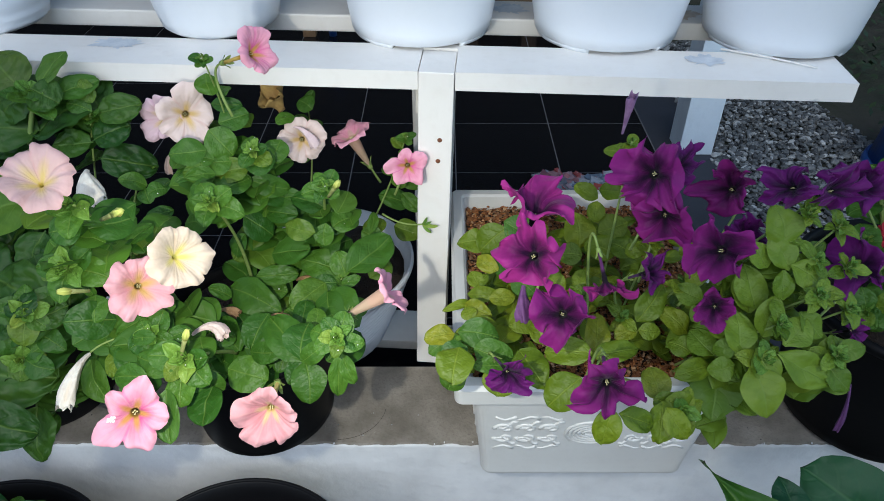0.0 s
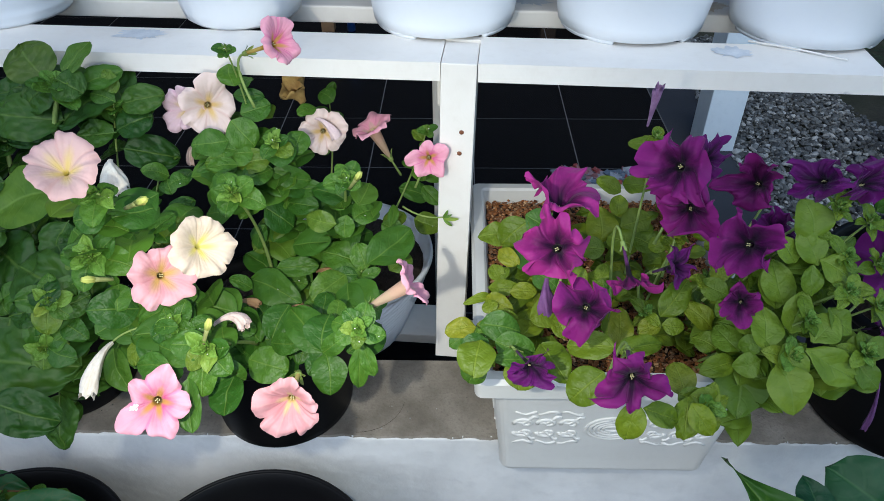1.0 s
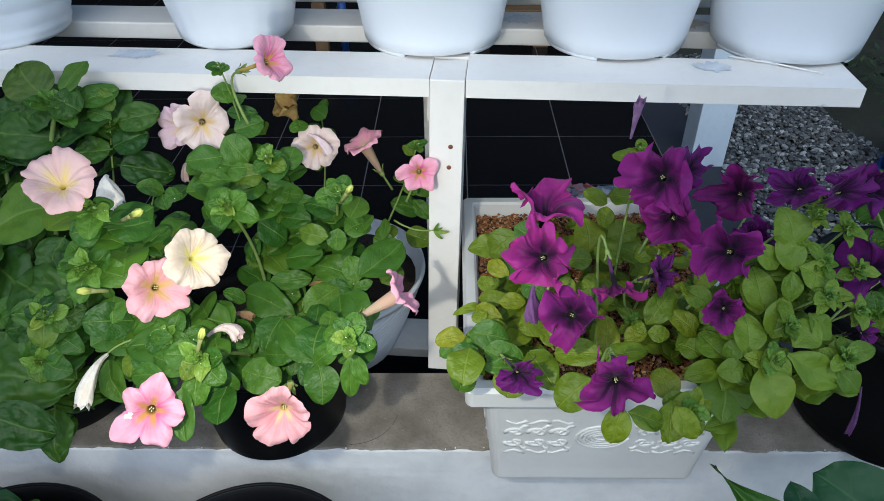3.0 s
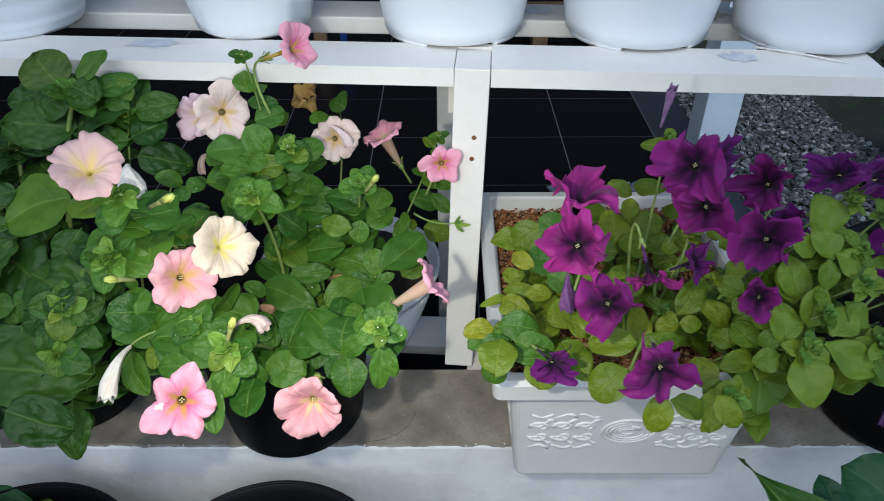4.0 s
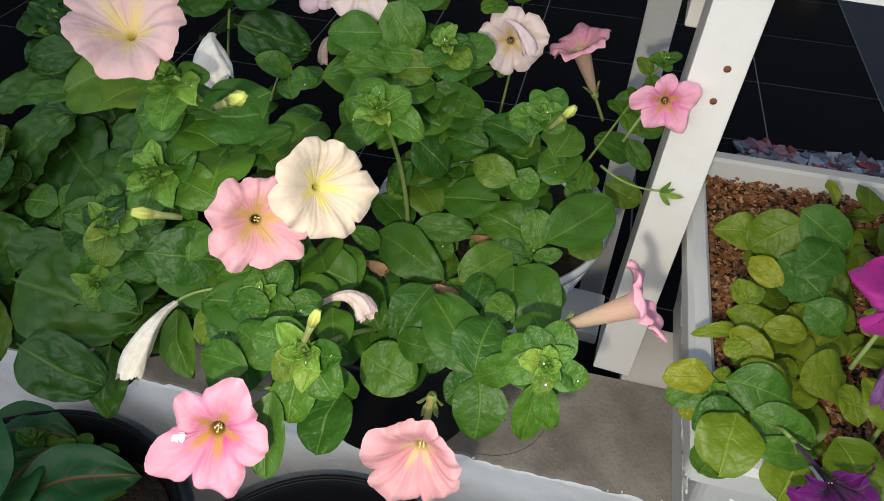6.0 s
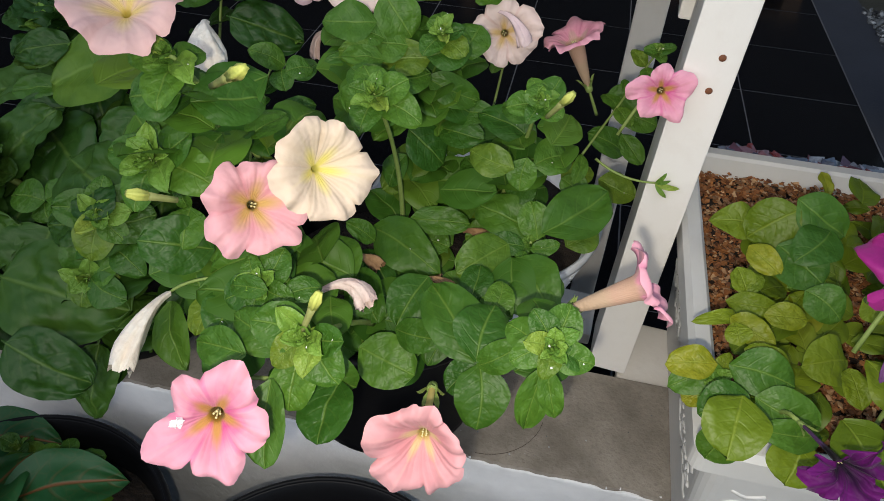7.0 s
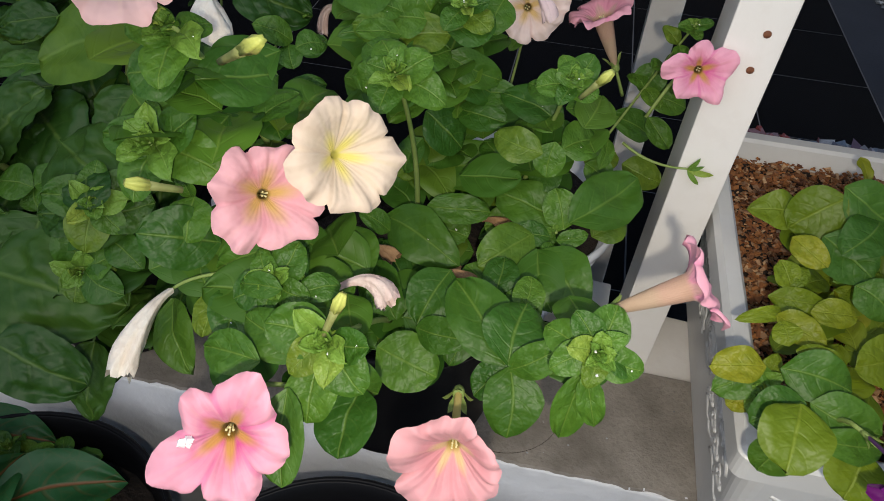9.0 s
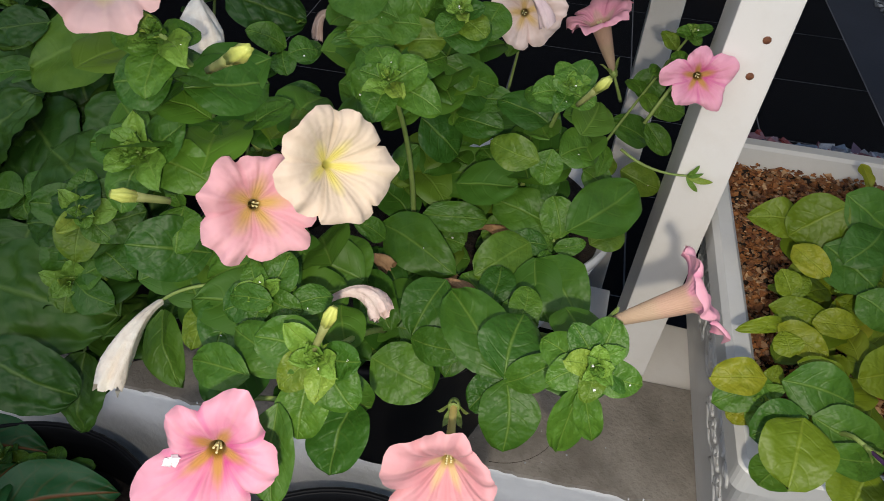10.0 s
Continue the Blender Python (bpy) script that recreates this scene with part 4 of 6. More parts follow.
def rounded(hx, hy, r, z, n=5):
    pts = []
    for cx, cy, a0 in ((1, 1, 0), (-1, 1, 90), (-1, -1, 180), (1, -1, 270)):
        for i in range(n + 1):
            a = radians(a0 + 90 * i / n)
            pts.append((cx * (hx - r) + r * math.cos(a), cy * (hy - r) + r * math.sin(a), z))
    return pts


def loft(bm, loops):
    rings = [[bm.verts.new(p) for p in lp] for lp in loops]
    k = len(rings[0])
    for a, b in zip(rings, rings[1:]):
        for i in range(k):
            j = (i + 1) % k
            bm.faces.new((a[i], a[j], b[j], b[i]))
    bm.faces.new(rings[0][::-1])
    bm.faces.new(rings[-1])


INS = 0.036
bm = bmesh.new()
loft(bm, [rounded(HX - INS, HY - INS, 0.012, 0.0), rounded(HX - INS + 0.0012, HY - INS + 0.0012, 0.012, 0.004), rounded(HX - INS + 0.0026, HY - INS + 0.0026, 0.012, 0.026),
          rounded(HX - 0.018, HY - 0.018, 0.016, TOP - 0.026), rounded(HX - 0.020, HY - 0.020, 0.014, TOP - 0.026), rounded(HX - INS - 0.004, HY - INS - 0.004, 0.012, 0.03)])
part("body", bm, M_PLANTER, planter, "", False)
bm = bmesh.new()
loops = [rounded(HX - 0.019, HY - 0.019, 0.015, TOP - 0.027), rounded(HX, HY, 0.009, TOP - 0.026), rounded(HX + 0.001, HY + 0.001, 0.009, TOP - 0.005), rounded(HX - 0.003, HY - 0.003, 0.007, TOP),
         rounded(HX - 0.014, HY - 0.014, 0.006, TOP), rounded(HX - 0.017, HY - 0.017, 0.006, TOP - 0.003), rounded(HX - 0.023, HY - 0.023, 0.006, TOP - 0.035)]
rings = [[bm.verts.new(p) for p in lp] for lp in loops]
for a, b in zip(rings, rings[1:] + rings[:1]):
    for i in range(len(a)):
        j = (i + 1) % len(a)
        bm.faces.new((a[i], a[j], b[j], b[i]))
part("rim", bm, M_PLANTER, planter, "", False)


def scrolls(width, seed, m):
    """Raised scroll work for one side, each curl a part: an oval wreath in the middle and running spirals beside it. m: the side's pose."""
    rnd = random.Random(seed)

    def curl(pts, r0, r1):
        bm = bmesh.new()
        tube(bm, pts, r0, r1, 6)
        ob = part("scroll", bm, M_PLANTER, planter)
        ob.matrix_basis = m

    for k in range(5):
        rx, rz = 0.030 - 0.005 * k, 0.022 - 0.0042 * k
        a0 = rnd.uniform(0, 2)
        curl([(rx * math.cos(a0 + t * 0.33), 0, rz * math.sin(a0 + t * 0.33)) for t in range(14 if k else 19)], 0.0027, 0.0020)
    for side in (-1, 1):
        x = 0.040
        while x < width / 2 - 0.014:
            for up in (-1, 1):
                pts = []
                for i in range(16):
                    a = i * 0.42
                    r = 0.0125 * (1 - i / 17)
                    pts.append((side * (x + 0.008 + r * math.cos(a)), 0, up * (0.009 + r * math.sin(a) * 0.8)))
                curl(pts, 0.0029, 0.0019)
                curl([(side * (x - 0.006 + 0.005 * t), 0, up * (0.022 - 0.003 * t + 0.004 * math.sin(t * 1.6))) for t in range(6)], 0.0026, 0.0018)
                curl([(side * (x - 0.004 + 0.006 * t), 0, up * (0.030 + 0.0035 * math.sin(t * 1.3 + x * 90))) for t in range(5)], 0.0025, 0.0018)
            x += 0.026


zf = 0.092
lean = math.atan2(INS - 0.0025 - 0.018, TOP - 0.052)
fy = -HY + 0.0272
scrolls(0.22, 1, Matrix.Translation((0, fy, zf)) @ pose(0, 0, 0, math.degrees(lean), 0, 0))
fx = -HX + 0.0272
scrolls(0.28, 2, Matrix.Translation((fx, 0, zf)) @ pose(0, 0, 0, 0, 0, -90) @ pose(0, 0, 0, math.degrees(lean), 0, 0))


def chips(name, count, spot, size, mat, seed, flat=0.35, parent=None):
    """Loose bits joined into one mesh; spot(rnd) gives each one's place."""
    rnd = random.Random(seed)
    verts, faces = [], []
    cube = [(-1, -1, -1), (1, -1, -1), (1, 1, -1), (-1, 1, -1), (-1, -1, 1), (1, -1, 1), (1, 1, 1), (-1, 1, 1)]
    quads = [(0, 3, 2, 1), (4, 5, 6, 7), (0, 1, 5, 4), (1, 2, 6, 5), (2, 3, 7, 6), (3, 0, 4, 7)]
    for _ in range(count):
        p = Vector(spot(rnd))
        s = size * rnd.uniform(0.5, 1.4)
        m = Matrix.Translation(p) @ pose(0, 0, 0, rnd.uniform(-30, 30), rnd.uniform(-30, 30), rnd.uniform(0, 360)) @ Matrix.Diagonal((s, s * rnd.uniform(0.4, 0.9), s * flat * rnd.uniform(0.5, 1.2), 1))
        k = len(verts)
        verts += [m @ (Vector(c) * rnd.uniform(0.7, 1.1)) for c in cube]
        faces += [[k + i for i in q] for q in quads]
    ob = new(name, raw_mesh(name, verts, faces, mat))
    ob.parent = parent
    return ob


bm = bmesh.new()
loft(bm, [rounded(HX - 0.03, HY - 0.03, 0.012, 0.12), rounded(HX - 0.0195, HY - 0.0195, 0.008, 0.177)])
part("soil", bm, M_SOIL, planter, "dark potting soil", False)
tagged(chips("husk_mulch", 15000, lambda r: (r.uniform(-HX + 0.021, HX - 0.021), r.uniform(-HY + 0.021, HY - 0.021), 0.178 + r.uniform(-0.003, 0.007)), 0.0021, M_HUSK, 3, parent=planter), "brown coconut husk chips", kind="stuff")

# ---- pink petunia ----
# point near the middle of the camera's walk that flowers are turned to
WALK_MIDDLE = Vector((-0.06, 0.08, 0.68))


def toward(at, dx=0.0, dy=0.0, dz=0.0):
    """A facing from a flower to the middle of the camera's walk, turned aside; past 2 the turn alone counts."""
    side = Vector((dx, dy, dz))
    return side if side.length > 2 else (WALK_MIDDLE - Vector(at)).normalized() + side


pink = thing("petunia_plant", (-0.235, 0.60, 0.155), "leafy petunia with pink, peach and cream flowers in a black pot", "plant", "petunias")
LOWER_FLOWERS = [
    ("hot", (-0.2445, 0.354, 0.304), (-0.08, -0.15, -0.22), 0.063, (-0.23, 0.42, 0.25), 200), ("salmon", (-0.154, 0.402, 0.250), (-0.08, -0.25, -0.45), 0.064, (-0.16, 0.45, 0.22), 201), ("pink", (-0.276, 0.476, 0.332), (0.20, 0.0, 0.0), 0.060, (-0.27, 0.52, 0.26), 202),
    ("cream", (-0.232, 0.472, 0.369), (0.50, 0.05, 0.05), 0.058, (-0.245, 0.52, 0.30), 203), ("peach", (-0.328, 0.479, 0.440), (-0.25, 0.22, 0.35), 0.060, (-0.34, 0.56, 0.33), 204), ("pale", (-0.286, 0.702, 0.389), (0.05, -0.1, -0.10), 0.069, (-0.27, 0.72, 0.30), 205),
]
UPPER_FLOWERS = [
    ("lilac", (-0.314, 0.715, 0.378), (-0.5, 0.1, -0.1), 0.054, (-0.29, 0.72, 0.30), 206), ("pale", (-0.169, 0.741, 0.336), (0.0, -0.05, -0.1), 0.060, (-0.215, 0.72, 0.31), 207), ("hot", (-0.040, 0.690, 0.330), (0.0, -0.1, -0.15), 0.050, (-0.06, 0.735, 0.26), 208),
    ("rose", (-0.112, 0.757, 0.332), (-1.0, -0.15, 2.2), 0.060, (-0.08, 0.765, 0.26), 211), ("hot", (-0.188, 0.662, 0.476), (2.2, -1.0, 1.0), 0.054, (-0.225, 0.675, 0.40), 210), ("rose", (-0.050, 0.477, 0.323), (2.45, 0.60, 1.30), 0.056, (-0.11, 0.455, 0.280), 214),
]
FLOWERS = LOWER_FLOWERS + UPPER_FLOWERS
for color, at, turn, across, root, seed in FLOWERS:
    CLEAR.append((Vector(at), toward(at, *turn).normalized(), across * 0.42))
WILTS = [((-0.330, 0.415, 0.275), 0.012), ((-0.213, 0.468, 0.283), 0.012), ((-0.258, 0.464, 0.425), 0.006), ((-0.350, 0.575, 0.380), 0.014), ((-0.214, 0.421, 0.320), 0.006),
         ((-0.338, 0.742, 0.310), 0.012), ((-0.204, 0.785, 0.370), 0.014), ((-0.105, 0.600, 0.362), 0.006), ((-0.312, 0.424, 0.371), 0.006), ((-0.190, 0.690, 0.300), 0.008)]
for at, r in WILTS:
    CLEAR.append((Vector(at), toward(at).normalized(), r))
SHOOTS = [
    ((-0.230, 0.568, 0.363), 0, 0.052), ((-0.127, 0.619, 0.348), 0, 0.044), ((-0.333, 0.472, 0.357), 0, 0.062),
    ((-0.310, 0.480, 0.420), 0, 0.058), ((-0.218, 0.405, 0.312), 0, 0.060), ((-0.093, 0.434, 0.308), 0, 0.046),
    ((-0.262, 0.440, 0.305), 0, 0.040), ((-0.205, 0.655, 0.372), 0, 0.040), ((-0.243, 0.672, 0.470), 6, 0.020),
    ((-0.168, 0.790, 0.365), 6, 0.022), ((-0.043, 0.735, 0.345), 8, 0.020), ((-0.117, 0.613, 0.224), 0, 0.030),
]
for i, (tip, count, size) in enumerate(SHOOTS):
    root = Vector((-0.225, 0.630, 0.200)).lerp(Vector((tip[0], tip[1] + 0.07, 0.200)), 0.72)
    shoot(pink, LEAVES, tip, root, count, size, 100 + i, 0.1, 0.0023 if count == 0 else 0.0014, bare=0.5)

# outer leaves, placed from where they show in the camera's view
UPPER_BLADES = [
    (-0.311, 0.48, 0.411, -0.328, 0.479, 0.417, 0.013), (-0.313, 0.485, 0.409, -0.301, 0.497, 0.413, 0.017), (-0.305, 0.475, 0.4, -0.33, 0.468, 0.398, 0.025),
    (-0.308, 0.486, 0.389, -0.278, 0.512, 0.382, 0.03), (-0.305, 0.506, 0.357, -0.323, 0.487, 0.335, 0.033), (-0.293, 0.509, 0.354, -0.277, 0.536, 0.358, 0.017),
    (-0.243, 0.589, 0.353, -0.255, 0.585, 0.336, 0.021), (-0.239, 0.589, 0.355, -0.223, 0.601, 0.351, 0.021), (-0.246, 0.603, 0.347, -0.261, 0.616, 0.352, 0.018),
    (-0.249, 0.648, 0.346, -0.282, 0.627, 0.35, 0.017), (-0.245, 0.643, 0.348, -0.271, 0.625, 0.355, 0.015), (-0.248, 0.656, 0.358, -0.275, 0.647, 0.362, 0.021),
]
STEM_BLADES = [
    (-0.214, 0.661, 0.345, -0.252, 0.652, 0.339, 0.026), (-0.215, 0.651, 0.351, -0.186, 0.665, 0.358, 0.028), (-0.219, 0.668, 0.325, -0.18, 0.683, 0.303, 0.023),
    (-0.225, 0.672, 0.307, -0.178, 0.682, 0.287, 0.026), (-0.196, 0.681, 0.292, -0.165, 0.679, 0.296, 0.018), (-0.228, 0.64, 0.308, -0.249, 0.622, 0.311, 0.015),
    (-0.231, 0.655, 0.293, -0.249, 0.627, 0.288, 0.02), (-0.229, 0.655, 0.284, -0.201, 0.658, 0.254, 0.033), (-0.208, 0.672, 0.28, -0.169, 0.663, 0.28, 0.024),
    (-0.239, 0.678, 0.215, -0.149, 0.667, 0.243, 0.036), (-0.228, 0.644, 0.267, -0.239, 0.634, 0.241, 0.02), (-0.303, 0.597, 0.352, -0.289, 0.61, 0.35, 0.016),
]
SIDE_BLADES = [
    (-0.126, 0.614, 0.343, -0.129, 0.626, 0.355, 0.016), (-0.127, 0.643, 0.318, -0.154, 0.657, 0.318, 0.02), (-0.127, 0.644, 0.311, -0.1, 0.661, 0.304, 0.018),
    (-0.126, 0.656, 0.288, -0.174, 0.674, 0.296, 0.026), (-0.137, 0.602, 0.299, -0.17, 0.616, 0.299, 0.021), (-0.13, 0.628, 0.293, -0.132, 0.618, 0.27, 0.02),
    (-0.125, 0.635, 0.282, -0.099, 0.657, 0.279, 0.027), (-0.113, 0.625, 0.224, -0.165, 0.637, 0.233, 0.034), (-0.112, 0.616, 0.225, -0.123, 0.634, 0.248, 0.024),
    (-0.109, 0.612, 0.236, -0.064, 0.668, 0.243, 0.038), (-0.121, 0.608, 0.223, -0.15, 0.603, 0.225, 0.017), (-0.116, 0.605, 0.223, -0.095, 0.611, 0.229, 0.012),
]
MIDDLE_BLADES = [
    (-0.12, 0.598, 0.227, -0.122, 0.584, 0.223, 0.009), (-0.134, 0.604, 0.226, -0.167, 0.569, 0.219, 0.031), (-0.152, 0.541, 0.221, -0.15, 0.568, 0.231, 0.022),
    (-0.132, 0.51, 0.243, -0.13, 0.533, 0.251, 0.018), (-0.126, 0.582, 0.23, -0.093, 0.543, 0.219, 0.036), (-0.218, 0.62, 0.221, -0.17, 0.626, 0.221, 0.021),
    (-0.247, 0.612, 0.211, -0.188, 0.581, 0.205, 0.036), (-0.257, 0.551, 0.252, -0.246, 0.509, 0.236, 0.043), (-0.238, 0.586, 0.22, -0.259, 0.581, 0.239, 0.015),
    (-0.248, 0.6, 0.194, -0.218, 0.566, 0.183, 0.023), (-0.211, 0.591, 0.204, -0.232, 0.59, 0.191, 0.016), (-0.182, 0.533, 0.245, -0.195, 0.495, 0.231, 0.029),
]
LOWER_BLADES = [
    (-0.241, 0.544, 0.227, -0.213, 0.509, 0.215, 0.027), (-0.229, 0.456, 0.296, -0.249, 0.444, 0.295, 0.014), (-0.136, 0.465, 0.245, -0.174, 0.511, 0.258, 0.033),
    (-0.134, 0.453, 0.26, -0.13, 0.489, 0.271, 0.032), (-0.195, 0.492, 0.23, -0.16, 0.484, 0.238, 0.02), (-0.218, 0.482, 0.216, -0.178, 0.474, 0.208, 0.033),
    (-0.133, 0.464, 0.246, -0.128, 0.438, 0.218, 0.03), (-0.133, 0.466, 0.243, -0.15, 0.453, 0.227, 0.019), (-0.133, 0.453, 0.257, -0.107, 0.458, 0.281, 0.017),
    (-0.095, 0.436, 0.299, -0.118, 0.452, 0.299, 0.018), (-0.094, 0.452, 0.27, -0.099, 0.437, 0.229, 0.017), (-0.093, 0.449, 0.273, -0.083, 0.438, 0.244, 0.013),
]
FRONT_BLADES = [
    (-0.09, 0.437, 0.304, -0.071, 0.442, 0.294, 0.013), (-0.221, 0.404, 0.302, -0.206, 0.421, 0.301, 0.016), (-0.224, 0.405, 0.293, -0.223, 0.384, 0.276, 0.023),
    (-0.227, 0.411, 0.296, -0.266, 0.422, 0.297, 0.022), (-0.227, 0.421, 0.276, -0.201, 0.424, 0.252, 0.023), (-0.207, 0.418, 0.263, -0.208, 0.382, 0.253, 0.029),
    (-0.234, 0.391, 0.29, -0.227, 0.358, 0.261, 0.021), (-0.249, 0.396, 0.299, -0.281, 0.403, 0.292, 0.019), (-0.281, 0.454, 0.283, -0.284, 0.423, 0.272, 0.025),
    (-0.3, 0.459, 0.272, -0.302, 0.429, 0.263, 0.018), (-0.252, 0.435, 0.308, -0.277, 0.439, 0.301, 0.012), (-0.259, 0.45, 0.291, -0.252, 0.461, 0.292, 0.011),
]
NEAR_BLADES = [
    (-0.266, 0.468, 0.304, -0.305, 0.465, 0.281, 0.023), (-0.306, 0.473, 0.293, -0.34, 0.452, 0.31, 0.031), (-0.321, 0.481, 0.317, -0.319, 0.461, 0.301, 0.024),
    (-0.326, 0.485, 0.311, -0.331, 0.488, 0.328, 0.011), (-0.34, 0.506, 0.235, -0.364, 0.485, 0.241, 0.012), (-0.332, 0.453, 0.26, -0.308, 0.42, 0.241, 0.024),
    (-0.056, 0.784, 0.286, -0.058, 0.776, 0.258, 0.024), (-0.057, 0.784, 0.256, -0.023, 0.783, 0.247, 0.023), (-0.044, 0.779, 0.215, -0.083, 0.771, 0.236, 0.024),
    (-0.053, 0.772, 0.239, -0.03, 0.759, 0.219, 0.018), (-0.065, 0.764, 0.191, -0.029, 0.758, 0.181, 0.029), (-0.09, 0.696, 0.228, -0.087, 0.725, 0.239, 0.012),
]
HIGH_BLADES = [
    (-0.25, 0.692, 0.442, -0.247, 0.689, 0.419, 0.024), (-0.257, 0.708, 0.399, -0.224, 0.709, 0.397, 0.015), (-0.248, 0.692, 0.384, -0.217, 0.705, 0.389, 0.026),
    (-0.254, 0.674, 0.385, -0.232, 0.67, 0.356, 0.03), (-0.255, 0.66, 0.368, -0.292, 0.652, 0.367, 0.028), (-0.22, 0.667, 0.352, -0.186, 0.67, 0.355, 0.025),
    (-0.232, 0.663, 0.352, -0.264, 0.653, 0.353, 0.027), (-0.184, 0.701, 0.358, -0.192, 0.678, 0.342, 0.025), (-0.16, 0.78, 0.356, -0.177, 0.789, 0.364, 0.021),
    (-0.175, 0.743, 0.367, -0.193, 0.727, 0.366, 0.015), (-0.246, 0.64, 0.344, -0.275, 0.631, 0.357, 0.022), (-0.242, 0.637, 0.332, -0.215, 0.66, 0.332, 0.025),
]
POT_BLADES = [
    (-0.12, 0.656, 0.251, -0.144, 0.652, 0.243, 0.025), (-0.099, 0.714, 0.213, -0.077, 0.741, 0.217, 0.023), (-0.088, 0.642, 0.201, -0.067, 0.67, 0.206, 0.026),
    (-0.17, 0.668, 0.215, -0.197, 0.66, 0.204, 0.027), (-0.163, 0.659, 0.24, -0.185, 0.681, 0.248, 0.021), (-0.142, 0.633, 0.208, -0.172, 0.632, 0.202, 0.025),
    (-0.104, 0.571, 0.204, -0.09, 0.594, 0.209, 0.019), (-0.119, 0.525, 0.227, -0.143, 0.539, 0.227, 0.021), (-0.078, 0.701, 0.21, -0.101, 0.704, 0.226, 0.022),
    (-0.183, 0.617, 0.2, -0.213, 0.625, 0.198, 0.022), (-0.215, 0.514, 0.233, -0.23, 0.499, 0.234, 0.017), (-0.259, 0.497, 0.287, -0.276, 0.491, 0.298, 0.019),
]
PINK_BLADES = POT_BLADES + UPPER_BLADES + STEM_BLADES + SIDE_BLADES + MIDDLE_BLADES + LOWER_BLADES + FRONT_BLADES + NEAR_BLADES + HIGH_BLADES
rnd = random.Random(61)
for row in PINK_BLADES:
    blade(pink, LEAVES, row, rnd)

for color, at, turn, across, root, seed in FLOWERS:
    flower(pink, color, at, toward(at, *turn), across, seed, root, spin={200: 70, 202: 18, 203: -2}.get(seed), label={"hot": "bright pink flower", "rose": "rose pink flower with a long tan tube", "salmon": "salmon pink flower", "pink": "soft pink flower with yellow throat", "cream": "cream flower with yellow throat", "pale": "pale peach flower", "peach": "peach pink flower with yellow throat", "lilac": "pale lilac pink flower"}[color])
tagged(chips("white_speck", 26, lambda r: Vector((-0.0222, -0.2574, 0.1541)) + Vector((0.86, 0.42, 0.18)) * r.choice((-0.0016, 0.0014)) + Vector((0.32, -0.05, 0.88)) * r.uniform(-0.0042, 0.0042), 0.0014, M_WHITEFLY, 4, 0.5, pink), "white waxy specks on a petal")

filling(pink, LEAVES, PINK_BLADES, 150, 0.044, 21, lambda p: ((p.x + 0.215) / 0.150) ** 2 + ((p.y - 0.57) / 0.170) ** 2 < 1 and p.z > 0.165 and (p.y > 0.505 or p.z > 0.25))

wilted(pink, M_WILT, (-0.330, 0.450, 0.270), (-0.335, 0.428, 0.276), (-0.336, 0.400, 0.256), 0.0135, 1, "wilted cream flower")
wilted(pink, M_WILT_PINK, (-0.238, 0.470, 0.276), (-0.217, 0.480, 0.290), (-0.205, 0.464, 0.280), 0.0075, 2, "wilted pinkish flower")
wilted(pink, M_WILT_PINK, (-0.310, 0.735, 0.312), (-0.340, 0.742, 0.325), (-0.338, 0.735, 0.292), 0.006, 3, "shrivelled brown flower")
wilted(pink, M_WILT, (-0.352, 0.588, 0.384), (-0.350, 0.575, 0.390), (-0.338, 0.560, 0.366), 0.0165, 4, "drooping white flower")
wilted(pink, M_WILT_GOLD, (-0.200, 0.790, 0.350), (-0.206, 0.786, 0.370), (-0.208, 0.778, 0.380), 0.022, 5, "dried golden flower")
wilted(pink, M_WILT_PINK, (-0.195, 0.700, 0.315), (-0.190, 0.690, 0.305), (-0.188, 0.688, 0.285), 0.007, 6, "shrivelled brown flower")
for i, (x, y, z) in enumerate(((-0.181, 0.553, 0.216), (-0.235, 0.602, 0.190), (-0.198, 0.585, 0.195), (-0.165, 0.630, 0.205), (-0.243, 0.575, 0.205))):
    wilted(pink, M_DRY, (x - 0.010, y + 0.004, z), (x, y, z + 0.010), (x + 0.012, y - 0.004, z + 0.001), 0.007, 20 + i, "dry brown leaf")
wilted(pink, M_WILT_LILAC, (-0.176, 0.736, 0.356), (-0.158, 0.722, 0.362), (-0.150, 0.722, 0.338), 0.0062, 10, "crumpled lilac petal")
bm = bmesh.new()
tube(bm, [p - pink.location for p in bend((-0.330, 0.451, 0.270), (-0.315, 0.455, 0.285), (-0.285, 0.462, 0.285))], 0.0010, 0.0010)
part("stalk", bm, M_STEM, pink)
bud(pink, (-0.282, 0.468, 0.412), (-0.245, 0.436, 0.443), 0.0042)
bud(pink, (-0.298, 0.440, 0.358), (-0.313, 0.423, 0.372), 0.0038)
bud(pink, (-0.219, 0.404, 0.318), (-0.210, 0.410, 0.342), 0.0036)
bud(pink, (-0.120, 0.610, 0.340), (-0.105, 0.600, 0.366), 0.004)



def flecks(plant, count, seed):
    """Tiny pale flecks of dust and shed petal on the leaves of a plant."""
    rnd = random.Random(seed)
    blades = [o for o in plant.children if o.name.startswith("leaf")]
    spots = []
    for _ in range(count):
        m = rnd.choice(blades).matrix_basis
        spots.append(m @ Vector((rnd.uniform(-0.2, 0.2), rnd.uniform(0.3, 0.8), 0.04)))
    return tagged(chips("dust_fleck", count, lambda r: spots.pop(), 0.0006, M_WHITEFLY, seed, 0.5, plant), "tiny pale flecks", kind="stuff")


flecks(pink, 70, 31)

